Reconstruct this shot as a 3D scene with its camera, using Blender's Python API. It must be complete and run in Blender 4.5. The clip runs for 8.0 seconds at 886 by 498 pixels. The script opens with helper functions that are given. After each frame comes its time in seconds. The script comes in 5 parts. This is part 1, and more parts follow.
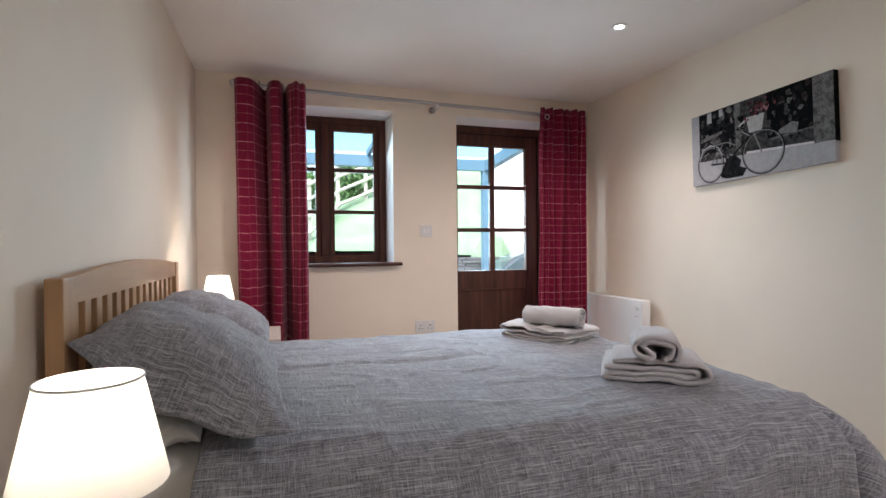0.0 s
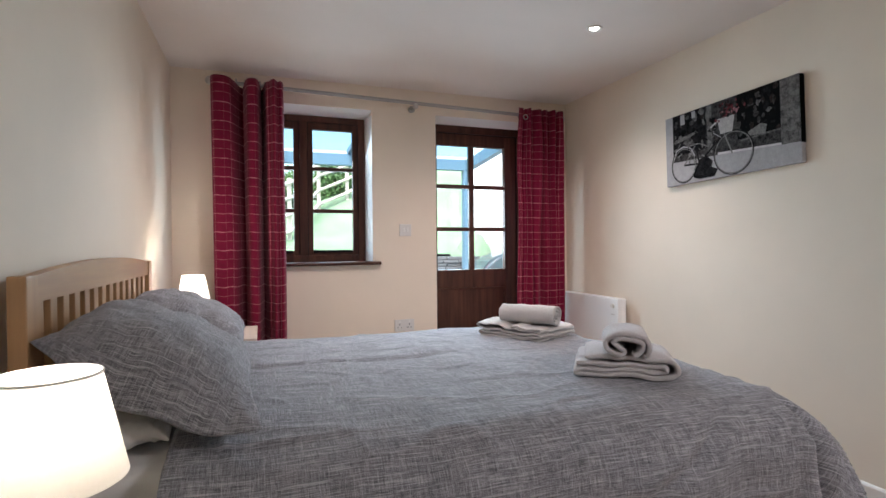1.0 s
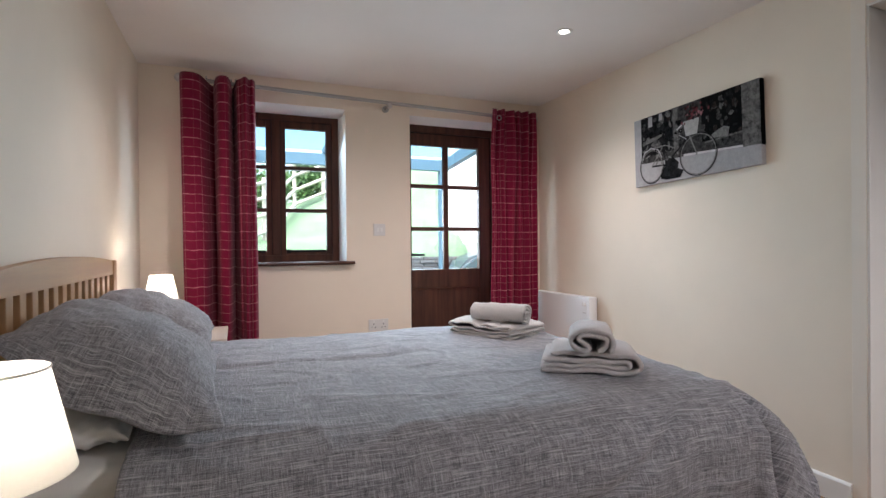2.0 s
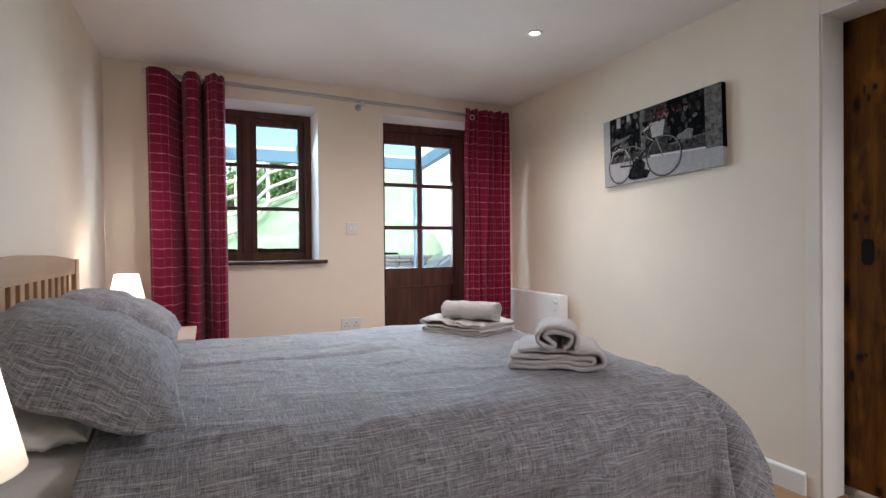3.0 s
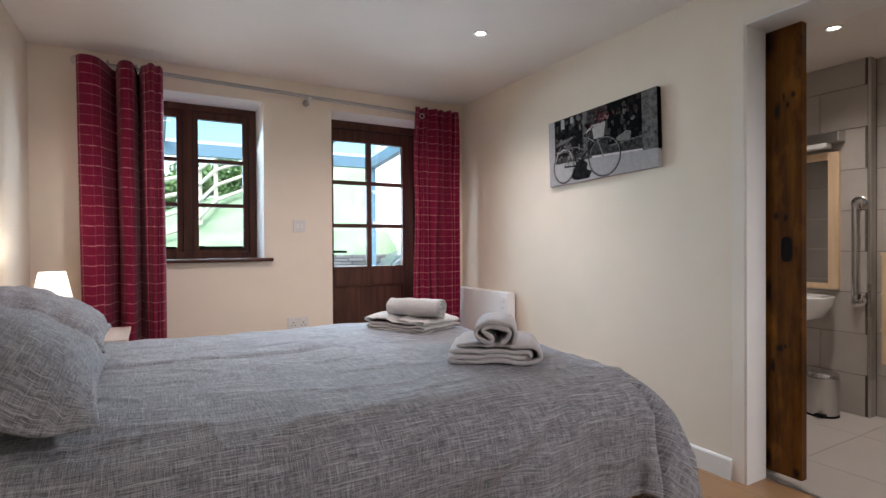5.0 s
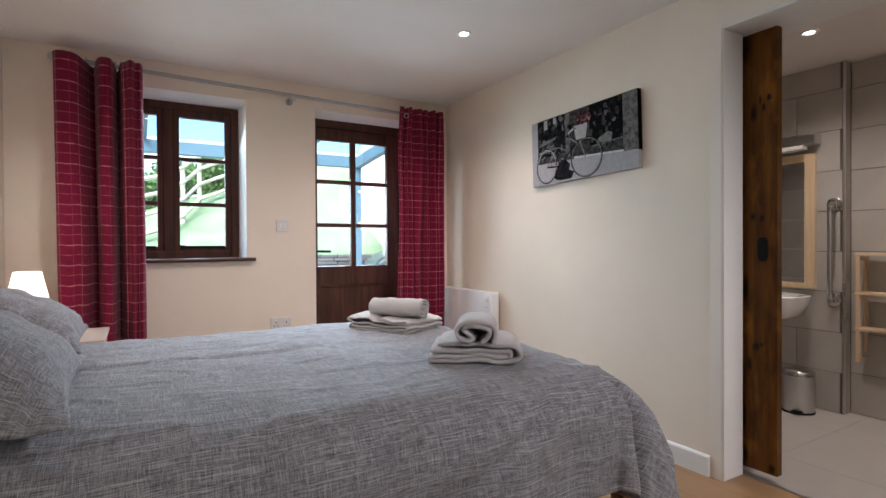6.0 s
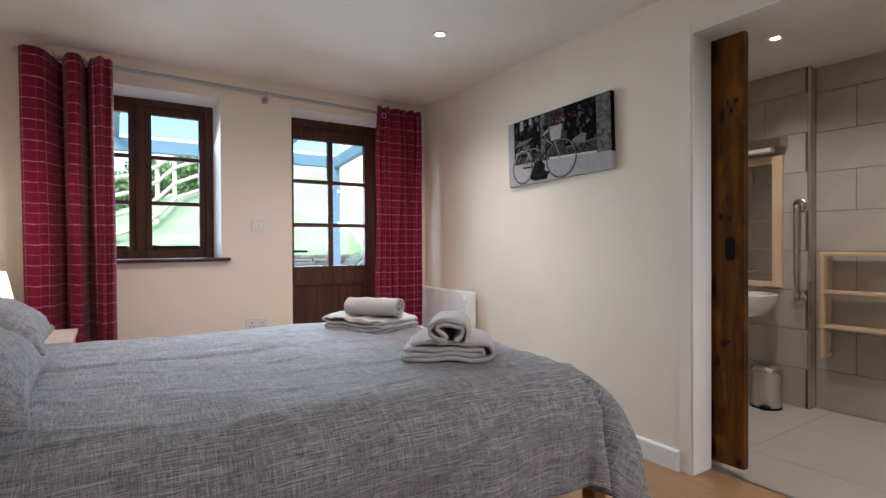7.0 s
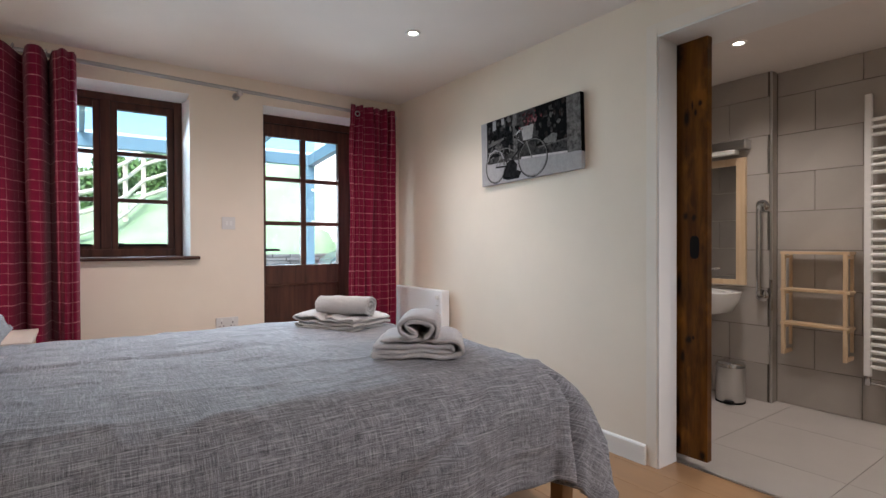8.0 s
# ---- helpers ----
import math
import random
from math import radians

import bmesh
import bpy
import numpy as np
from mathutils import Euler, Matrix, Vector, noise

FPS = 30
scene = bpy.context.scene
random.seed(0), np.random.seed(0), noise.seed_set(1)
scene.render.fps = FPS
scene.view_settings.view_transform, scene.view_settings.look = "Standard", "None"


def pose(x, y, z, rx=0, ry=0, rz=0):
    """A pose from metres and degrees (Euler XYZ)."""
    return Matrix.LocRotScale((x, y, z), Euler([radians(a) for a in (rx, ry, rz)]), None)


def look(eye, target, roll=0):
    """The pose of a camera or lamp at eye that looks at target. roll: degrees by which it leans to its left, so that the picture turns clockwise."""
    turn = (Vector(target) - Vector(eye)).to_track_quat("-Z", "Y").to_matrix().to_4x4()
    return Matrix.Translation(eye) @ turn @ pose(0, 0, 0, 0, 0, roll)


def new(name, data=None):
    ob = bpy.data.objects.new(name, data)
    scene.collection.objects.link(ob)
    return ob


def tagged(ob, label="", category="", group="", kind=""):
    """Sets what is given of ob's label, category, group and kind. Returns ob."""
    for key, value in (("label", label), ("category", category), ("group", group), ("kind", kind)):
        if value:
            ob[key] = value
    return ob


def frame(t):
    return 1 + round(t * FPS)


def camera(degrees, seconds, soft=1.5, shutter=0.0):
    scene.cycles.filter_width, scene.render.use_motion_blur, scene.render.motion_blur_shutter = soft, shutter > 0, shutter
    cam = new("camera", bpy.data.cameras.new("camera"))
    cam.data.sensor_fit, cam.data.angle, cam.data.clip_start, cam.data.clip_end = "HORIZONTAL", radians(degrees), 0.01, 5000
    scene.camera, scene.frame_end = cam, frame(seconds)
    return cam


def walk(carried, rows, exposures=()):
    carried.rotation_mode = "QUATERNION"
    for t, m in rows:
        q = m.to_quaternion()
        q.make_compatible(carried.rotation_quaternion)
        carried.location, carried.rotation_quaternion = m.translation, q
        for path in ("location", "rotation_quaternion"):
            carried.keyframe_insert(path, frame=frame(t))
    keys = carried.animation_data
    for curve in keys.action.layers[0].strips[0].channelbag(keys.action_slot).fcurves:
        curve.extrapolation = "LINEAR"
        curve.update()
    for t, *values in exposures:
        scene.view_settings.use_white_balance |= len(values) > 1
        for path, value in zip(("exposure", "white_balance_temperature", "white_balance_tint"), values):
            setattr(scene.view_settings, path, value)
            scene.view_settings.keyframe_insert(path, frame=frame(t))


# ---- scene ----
cam = camera(81.7, 8.0)
PATH = [
    (0, (0.655, 0.705, 1.105), (1.265, 2.609, 1.093), -0.5),
    (0.5, (0.665, 0.695, 1.099), (1.305, 2.59, 1.088), -0.5),
    (1, (0.678, 0.686, 1.099), (1.351, 2.569, 1.086), -0.5),
    (1.5, (0.694, 0.675, 1.093), (1.404, 2.545, 1.082), -0.5),
    (3, (0.727, 0.635, 1.091), (1.559, 2.454, 1.074), -0.5),
    (3.5, (0.744, 0.628, 1.086), (1.613, 2.429, 1.069), -0.4),
    (4, (0.757, 0.618, 1.084), (1.667, 2.4, 1.067), -0.4),
    (4.5, (0.769, 0.611, 1.077), (1.72, 2.371, 1.06), -0.4),
    (6, (0.796, 0.589, 1.075), (1.819, 2.307, 1.057), -0.3),
    (6.5, (0.807, 0.58, 1.074), (1.859, 2.281, 1.056), -0.3),
    (7, (0.815, 0.567, 1.071), (1.9, 2.246, 1.054), -0.3),
    (7.5, (0.823, 0.555, 1.069), (1.944, 2.211, 1.05), -0.3),
    (8, (0.831, 0.545, 1.063), (1.99, 2.174, 1.045), -0.2),
]
walk(cam, [(t, look(eye, target, roll)) for t, eye, target, roll in PATH])

# ---- world, sun, exposure ----
world = bpy.data.worlds.new("sky")
scene.world = world
world.use_nodes = True
wn = world.node_tree
sky = wn.nodes.new("ShaderNodeTexSky")
sky.sky_type = 'NISHITA'
sky.sun_disc = False
sky.sun_elevation = radians(48)
sky.sun_rotation = radians(217)
sky.air_density, sky.dust_density = 1.2, 2.5
wn.links.new(sky.outputs[0], wn.nodes["Background"].inputs[0])
wn.nodes["Background"].inputs[1].default_value = 0.15
sun_data = bpy.data.lights.new("sun", 'SUN')
sun_data.energy, sun_data.angle, sun_data.color = 3.1, radians(40), (1.0, 0.99, 0.97)
sun = new("sun", sun_data)
sun.matrix_world = look((-3, 1.5, 13), (3.0, 9.5, 1.0))
scene.view_settings.exposure = 2.02

WARM = (1.0, 0.840, 0.812)
COOLER = (0.98, 0.935, 0.98)
WARMER = (1.0, 0.90, 0.85)
# sky light that falls through the window and the glazed door
for px_, pz_, w_, h_, p_ in ((0.975, 1.52, 0.86, 1.02, 6.0), (2.28, 1.40, 0.60, 1.0, 9.0)):
    ad = bpy.data.lights.new("sky_light", 'AREA')
    ad.shape, ad.size, ad.size_y, ad.energy, ad.color = 'RECTANGLE', w_, h_, p_, (0.64, 0.84, 1.0)
    ad.spread = radians(135)
    new("sky_light", ad).matrix_world = look((px_, 4.60, pz_), (px_, 0.0, pz_ - 2.8))
CEIL, BACK, LEFT, RIGHT, REAR = 2.245, 4.31, 0.155, 3.05, -1.2


# ---- materials ----
def nodes_of(name):
    m = bpy.data.materials.new(name)
    m.use_nodes = True
    return m, m.node_tree, m.node_tree.nodes["Principled BSDF"]


def add(nt, kind, **sets):
    n = nt.nodes.new(kind)
    for k, v in sets.items():
        n.inputs[k].default_value = v
    return n


def mixer(nt, fac, a, b, mode='MIX'):
    n = nt.nodes.new("ShaderNodeMix")
    n.data_type, n.blend_type = 'RGBA', mode
    for sock, val in ((n.inputs[0], fac), (n.inputs[6], a), (n.inputs[7], b)):
        if isinstance(val, bpy.types.NodeSocket):
            nt.links.new(val, sock)
        elif isinstance(val, tuple):
            sock.default_value = (*val, 1)
        else:
            sock.default_value = val
    return n.outputs[2]


def calc(nt, op, a, b=0.0, c=0.0):
    n = nt.nodes.new("ShaderNodeMath")
    n.operation = op
    for sock, val in zip(n.inputs, (a, b, c)):
        if isinstance(val, bpy.types.NodeSocket):
            nt.links.new(val, sock)
        else:
            sock.default_value = val
    return n.outputs[0]


def coords(nt, scale, which="Object", rot=(0, 0, 0)):
    tc = nt.nodes.new("ShaderNodeTexCoord")
    mp = nt.nodes.new("ShaderNodeMapping")
    mp.inputs["Scale"].default_value = scale
    mp.inputs["Rotation"].default_value = rot
    nt.links.new(tc.outputs[which], mp.inputs[0])
    return mp.outputs[0]


def noise_of(nt, vec, scale, detail=3.0, rough=0.55):
    n = add(nt, "ShaderNodeTexNoise", Scale=scale, Detail=detail, Roughness=rough)
    nt.links.new(vec, n.inputs["Vector"])
    return n.outputs["Fac"]


def band(nt, val, lo, hi):
    n = nt.nodes.new("ShaderNodeMapRange")
    n.inputs[1].default_value, n.inputs[2].default_value = lo, hi
    nt.links.new(val, n.inputs[0])
    return n.outputs[0]


def bump(nt, bs, height, strength, dist=0.002):
    b = add(nt, "ShaderNodeBump", Strength=strength, Distance=dist)
    nt.links.new(height, b.inputs["Height"])
    nt.links.new(b.outputs[0], bs.inputs["Normal"])


def plain(name, col, rough=0.6, metal=0.0, var=0.12, grain=60.0, relief=0.15, coat=0.0, by_piece=0.0):
    """A surface with cloudy variation, fine grain and relief."""
    m, nt, bs = nodes_of(name)
    v = coords(nt, (1, 1, 1))
    big, fine = noise_of(nt, v, 2.3, 4), noise_of(nt, v, grain, 3)
    dark, light = tuple(c * (1 - var) for c in col), tuple(min(1, c * (1 + var)) for c in col)
    c = mixer(nt, band(nt, big, 0.3, 0.7), dark, light)
    c = mixer(nt, var, c, mixer(nt, fine, dark, light))
    if by_piece:
        info = nt.nodes.new("ShaderNodeObjectInfo")
        c = mixer(nt, calc(nt, 'MULTIPLY', info.outputs["Random"], by_piece), c, tuple(x * 0.6 for x in col))
    nt.links.new(c, bs.inputs["Base Color"])
    nt.links.new(calc(nt, 'ADD', calc(nt, 'MULTIPLY', big, 0.16), rough - 0.08), bs.inputs["Roughness"])
    bs.inputs["Metallic"].default_value = metal
    bs.inputs["Coat Weight"].default_value = coat
    if relief:
        bump(nt, bs, fine, relief)
    return m


def wood(name, light, dark, rough=0.45, axis=2, grain=1.0, knots=0.0, coat=0.0, by_piece=0.0, stain=0.0):
    """Timber with grain along an axis, dark knots, and shade painted at one edge."""
    m, nt, bs = nodes_of(name)
    sc = [22.0 * grain] * 3
    sc[axis] = 1.3 * grain
    v = coords(nt, tuple(sc))
    g1 = noise_of(nt, v, 1.6, 5, 0.6)
    sc2 = [110.0 * grain] * 3
    sc2[axis] = 3.0
    g2 = noise_of(nt, coords(nt, tuple(sc2)), 1.0, 2)
    big = noise_of(nt, coords(nt, (1, 1, 1)), 2.6, 3)
    c = mixer(nt, band(nt, g1, 0.32, 0.68), dark, light)
    c = mixer(nt, calc(nt, 'MULTIPLY', g2, 0.35), c, dark)
    c = mixer(nt, calc(nt, 'MULTIPLY', band(nt, big, 0.4, 0.75), 0.3), c, tuple(x * 0.75 for x in dark))
    if by_piece:
        info = nt.nodes.new("ShaderNodeObjectInfo")
        c = mixer(nt, calc(nt, 'MULTIPLY', info.outputs["Random"], by_piece), c, dark)
    if stain:
        streak = noise_of(nt, coords(nt, (1, 9, 1.6)), 1.7, 4, 0.65)
        c = mixer(nt, calc(nt, 'MULTIPLY', band(nt, streak, 0.46, 0.70), stain), c, tuple(x * 0.30 for x in dark))
        # amber gleam of the wax, painted as lighter blotches in the colour
        glint = noise_of(nt, coords(nt, (1, 6, 2.4)), 2.3, 3)
        c = mixer(nt, calc(nt, 'MULTIPLY', band(nt, glint, 0.52, 0.72), 0.5), c, tuple(min(1.0, x * 1.6) for x in light))
    if knots:
        tc = nt.nodes.new("ShaderNodeTexCoord")
        edge = calc(nt, 'MULTIPLY', calc(nt, 'SUBTRACT', noise_of(nt, coords(nt, (1, 1, 0.6)), 55.0, 3, 0.6), 0.5), 0.9)
        k = None
        # dark marks: place across and up, half width and half height
        # mostly knots; those past y 1.91 paint the pocket's shade into the colour
        for ky, kz, kw, kh in ((1.878, 1.665, 0.013, 0.034), (1.834, 1.685, 0.006, 0.014), (1.812, 1.725, 0.009, 0.012), (1.850, 1.72, 0.004, 0.02), (1.882, 1.195, 0.011, 0.016),
                               (1.842, 1.185, 0.010, 0.014), (1.868, 0.60, 0.015, 0.016), (1.845, 0.612, 0.006, 0.008), (1.897, 0.515, 0.009, 0.028), (1.915, 0.86, 0.012, 0.06), (1.93, 1.98, 0.035, 0.07), (1.80, 0.06, 0.012, 0.02), (1.92, 0.09, 0.015, 0.04), (1.926, 0.27, 0.012, 0.06), (1.930, 1.32, 0.008, 0.05)):
            sep = nt.nodes.new("ShaderNodeSeparateXYZ")
            nt.links.new(tc.outputs["Object"], sep.inputs[0])
            a = calc(nt, 'DIVIDE', calc(nt, 'SUBTRACT', sep.outputs[1], ky - KNOT_AT[1]), kw)
            b = calc(nt, 'DIVIDE', calc(nt, 'SUBTRACT', sep.outputs[2], kz - KNOT_AT[2]), kh)
            d = calc(nt, 'SQRT', calc(nt, 'ADD', calc(nt, 'MULTIPLY', a, a), calc(nt, 'MULTIPLY', b, b)))
            one = band(nt, calc(nt, 'ADD', d, edge), 1.5, 0.55)
            k = one if k is None else calc(nt, 'MAXIMUM', k, one)
        c = mixer(nt, calc(nt, 'MULTIPLY', k, knots), c, (0.012, 0.006, 0.003))
    nt.links.new(c, bs.inputs["Base Color"])
    nt.links.new(calc(nt, 'ADD', calc(nt, 'MULTIPLY', g1, 0.2), rough - 0.1), bs.inputs["Roughness"])
    bs.inputs["Coat Weight"].default_value = coat
    bump(nt, bs, g2, 0.2, 0.001)
    return m


def linen(name, base, thread, dark):
    """Slubby cross-hatched weave, in the cloth's own coordinates."""
    m, nt, bs = nodes_of(name)
    la = noise_of(nt, coords(nt, (5, 210, 1), "UV"), 1.0, 3, 0.65)
    lb = noise_of(nt, coords(nt, (210, 5, 1), "UV"), 1.0, 3, 0.65)
    ma = noise_of(nt, coords(nt, (22, 560, 1), "UV"), 1.0, 2, 0.6)
    mb = noise_of(nt, coords(nt, (560, 22, 1), "UV"), 1.0, 2, 0.6)
    fa = noise_of(nt, coords(nt, (60, 1100, 1), "UV"), 1.0, 1)
    fb = noise_of(nt, coords(nt, (1100, 60, 1), "UV"), 1.0, 1)
    patch = noise_of(nt, coords(nt, (6, 6, 6), "UV"), 1.0, 4)
    c = mixer(nt, band(nt, patch, 0.3, 0.7), base, tuple(x * 0.66 for x in base))
    c = mixer(nt, calc(nt, 'MULTIPLY', band(nt, la, 0.49, 0.32), 0.8), c, dark)
    c = mixer(nt, calc(nt, 'MULTIPLY', band(nt, lb, 0.48, 0.30), 0.5), c, dark)
    c = mixer(nt, calc(nt, 'MULTIPLY', band(nt, la, 0.52, 0.70), 0.80), c, thread)
    c = mixer(nt, calc(nt, 'MULTIPLY', band(nt, lb, 0.53, 0.76), 0.55), c, thread)
    c = mixer(nt, calc(nt, 'MULTIPLY', band(nt, ma, 0.52, 0.72), 0.6), c, thread)
    c = mixer(nt, calc(nt, 'MULTIPLY', band(nt, mb, 0.52, 0.72), 0.6), c, thread)
    c = mixer(nt, calc(nt, 'MULTIPLY', band(nt, ma, 0.48, 0.32), 0.7), c, dark)
    c = mixer(nt, calc(nt, 'MULTIPLY', band(nt, mb, 0.48, 0.32), 0.55), c, dark)
    fine = calc(nt, 'ADD', fa, fb)
    c = mixer(nt, calc(nt, 'MULTIPLY', band(nt, fine, 0.8, 1.25), 0.35), c, thread)
    nt.links.new(c, bs.inputs["Base Color"])
    bs.inputs["Roughness"].default_value = 0.92
    bs.inputs["Specular IOR Level"].default_value = 0.15
    bs.inputs["Sheen Weight"].default_value = 0.15
    bump(nt, bs, fine, 0.25, 0.001)
    return m


def check_cloth(name):
    """Deep red cloth with a pale woven check."""
    m, nt, bs = nodes_of(name)
    tc = nt.nodes.new("ShaderNodeTexCoord")
    sp = nt.nodes.new("ShaderNodeSeparateXYZ")
    nt.links.new(tc.outputs["UV"], sp.inputs[0])
    wob = noise_of(nt, coords(nt, (30, 30, 1), "UV"), 1.0, 2)
    slub = noise_of(nt, coords(nt, (900, 120, 1), "UV"), 1.0, 2)

    def lines(out, pitch, width, off):
        f = calc(nt, 'FRACT', calc(nt, 'ADD', calc(nt, 'DIVIDE', out, pitch), off))
        d = calc(nt, 'ABSOLUTE', calc(nt, 'SUBTRACT', f, 0.5))
        return band(nt, d, width / pitch, width / pitch * 0.4)
    c = mixer(nt, wob, (0.165, 0.0045, 0.027), (0.235, 0.008, 0.042))
    c = mixer(nt, calc(nt, 'MULTIPLY', slub, 0.35), c, (0.10, 0.003, 0.022))
    pale = (0.62, 0.27, 0.30)
    for out, pitch, width, off, amt in ((sp.outputs[1], 0.112, 0.0040, 0.1, 0.66), (sp.outputs[1], 0.112, 0.0026, 0.62, 0.42),
                                        (sp.outputs[0], 0.105, 0.0028, 0.3, 0.44), (sp.outputs[0], 0.105, 0.002, 0.72, 0.16)):
        k = calc(nt, 'MULTIPLY', lines(out, pitch, width, off), calc(nt, 'MULTIPLY', band(nt, wob, 0.2, 0.6), amt))
        c = mixer(nt, k, c, pale)
    nt.links.new(c, bs.inputs["Base Color"])
    bs.inputs["Roughness"].default_value = 0.85
    bs.inputs["Specular IOR Level"].default_value = 0.2
    bs.inputs["Sheen Weight"].default_value = 0.1
    bump(nt, bs, slub, 0.25, 0.001)
    return m


def glowing(name, col, strength):
    m, nt, bs = nodes_of(name)
    bs.inputs["Emission Color"].default_value = (*col, 1)
    bs.inputs["Emission Strength"].default_value = strength
    return m


def clear_glass(name, tint=(1, 1, 1), gloss=0.08):
    """Thin pane: light passes straight, a little is mirrored."""
    m = bpy.data.materials.new(name)
    m.use_nodes = True
    nt = m.node_tree
    nt.nodes.clear()
    out, tr, gl, mx = (nt.nodes.new(k) for k in ("ShaderNodeOutputMaterial", "ShaderNodeBsdfTransparent", "ShaderNodeBsdfGlossy", "ShaderNodeMixShader"))
    tr.inputs[0].default_value = (*tint, 1)
    gl.inputs["Roughness"].default_value = 0.03
    mx.inputs[0].default_value = gloss
    nt.links.new(tr.outputs[0], mx.inputs[1])
    nt.links.new(gl.outputs[0], mx.inputs[2])
    nt.links.new(mx.outputs[0], out.inputs[0])
    return m


def shade_cloth(name):
    """Thin white fabric that lets the bulb's light through."""
    m = bpy.data.materials.new(name)
    m.use_nodes = True
    nt = m.node_tree
    nt.nodes.clear()
    out, tl, df, mx = (nt.nodes.new(k) for k in ("ShaderNodeOutputMaterial", "ShaderNodeBsdfTranslucent", "ShaderNodeBsdfDiffuse", "ShaderNodeMixShader"))
    weave = noise_of(nt, coords(nt, (1, 1, 1)), 240.0, 2)
    nt.links.new(mixer(nt, weave, (0.84, 0.82, 0.79), (0.91, 0.90, 0.87)), tl.inputs[0])
    df.inputs[0].default_value = (0.86, 0.84, 0.81, 1)
    mx.inputs[0].default_value = 0.45
    nt.links.new(tl.outputs[0], mx.inputs[1])
    nt.links.new(df.outputs[0], mx.inputs[2])
    nt.links.new(mx.outputs[0], out.inputs[0])
    return m


KNOT_AT = (0.0, 0.0, 0.0)
M_WALL = plain("cream_emulsion", (0.83, 0.735, 0.62), 0.75, var=0.03, grain=140, relief=0.08)
M_CEIL = plain("ceiling_emulsion", (0.80, 0.745, 0.71), 0.8, var=0.025, grain=140, relief=0.06)
M_GLOSSWHITE = plain("white_gloss_paint", (0.80, 0.79, 0.77), 0.35, var=0.03, grain=50, relief=0.04)
M_REVEAL = plain("white_emulsion", (0.79, 0.80, 0.80), 0.7, var=0.03, grain=120, relief=0.06)
M_PLASTIC = plain("white_plastic", (0.78, 0.77, 0.74), 0.35, var=0.02, grain=80, relief=0.0)
M_PLATE = plain("grey_white_plastic", (0.70, 0.68, 0.655), 0.35, var=0.03, grain=80, relief=0.0)
M_BLACK = plain("black_metal", (0.012, 0.012, 0.013), 0.6, var=0.1, grain=60)
M_BLACK.node_tree.nodes["Principled BSDF"].inputs["Specular IOR Level"].default_value = 0.12
M_CHROME = plain("chrome", (0.60, 0.60, 0.61), 0.15, metal=1.0, var=0.04, grain=30, relief=0.0)
M_STEEL = plain("brushed_steel", (0.62, 0.61, 0.60), 0.3, metal=1.0, var=0.06, grain=90, relief=0.05)
M_POLE = plain("satin_nickel", (0.42, 0.41, 0.40), 0.38, metal=1.0, var=0.05, grain=90, relief=0.03)
M_OAK = wood("pale_oak", (0.51, 0.305, 0.15), (0.39, 0.215, 0.10), 0.45, axis=1)
M_OAK_UP = wood("pale_oak_upright", (0.51, 0.305, 0.15), (0.39, 0.215, 0.10), 0.45, axis=2)
M_DARKWOOD = wood("brown_stained_timber", (0.115, 0.047, 0.030), (0.042, 0.017, 0.012), 0.6, axis=2, grain=0.8, coat=0.0)
M_DARKWOOD_X = wood("brown_stained_rail", (0.115, 0.047, 0.030), (0.042, 0.017, 0.012), 0.6, axis=0, grain=0.8, coat=0.0)
M_KNOTTY = wood("waxed_knotty_pine", (0.25, 0.098, 0.011), (0.085, 0.028, 0.0035), 0.40, axis=2, grain=0.6, knots=0.97, coat=0.0, stain=0.7)
for mm in (M_DARKWOOD, M_DARKWOOD_X):
    mm.node_tree.nodes["Principled BSDF"].inputs["Specular IOR Level"].default_value = 0.25
M_KNOTTY.node_tree.nodes["Principled BSDF"].inputs["Specular IOR Level"].default_value = 0.22
M_PALETOP = wood("limed_wood", (0.66, 0.56, 0.50), (0.56, 0.46, 0.40), 0.45, axis=1)
M_PINE = wood("light_pine", (0.74, 0.57, 0.39), (0.64, 0.46, 0.28), 0.5, axis=2)
M_PINE_Y = wood("light_pine_shelf", (0.74, 0.57, 0.39), (0.64, 0.46, 0.28), 0.5, axis=1)
M_FLOOR = wood("oak_laminate", (0.40, 0.235, 0.12), (0.29, 0.16, 0.08), 0.36, axis=1, grain=0.7, by_piece=0.55)
M_LINEN = linen("grey_slub_linen", (0.166, 0.163, 0.186), (0.575, 0.57, 0.605), (0.022, 0.022, 0.028))
M_SHEET = plain("white_cotton", (0.74, 0.73, 0.72), 0.9, var=0.04, grain=200, relief=0.2)


def terry(name, col):
    """Looped towelling: tufted relief and slight tonal mottling."""
    m, nt, bs = nodes_of(name)
    v = coords(nt, (1, 1, 1))
    tuft, soft, lump = noise_of(nt, v, 330.0, 3, 0.7), noise_of(nt, v, 60.0, 3), noise_of(nt, v, 9.0, 3)
    c = mixer(nt, band(nt, tuft, 0.3, 0.7), tuple(x * 0.72 for x in col), tuple(x * 1.15 for x in col))
    c = mixer(nt, calc(nt, 'MULTIPLY', band(nt, lump, 0.35, 0.7), 0.35), c, tuple(x * 0.8 for x in col))
    nt.links.new(c, bs.inputs["Base Color"])
    bs.inputs["Roughness"].default_value = 0.97
    bs.inputs["Specular IOR Level"].default_value = 0.1
    bs.inputs["Sheen Weight"].default_value = 0.3
    bump(nt, bs, calc(nt, 'ADD', tuft, calc(nt, 'MULTIPLY', soft, 1.5)), 0.9, 0.004)
    return m


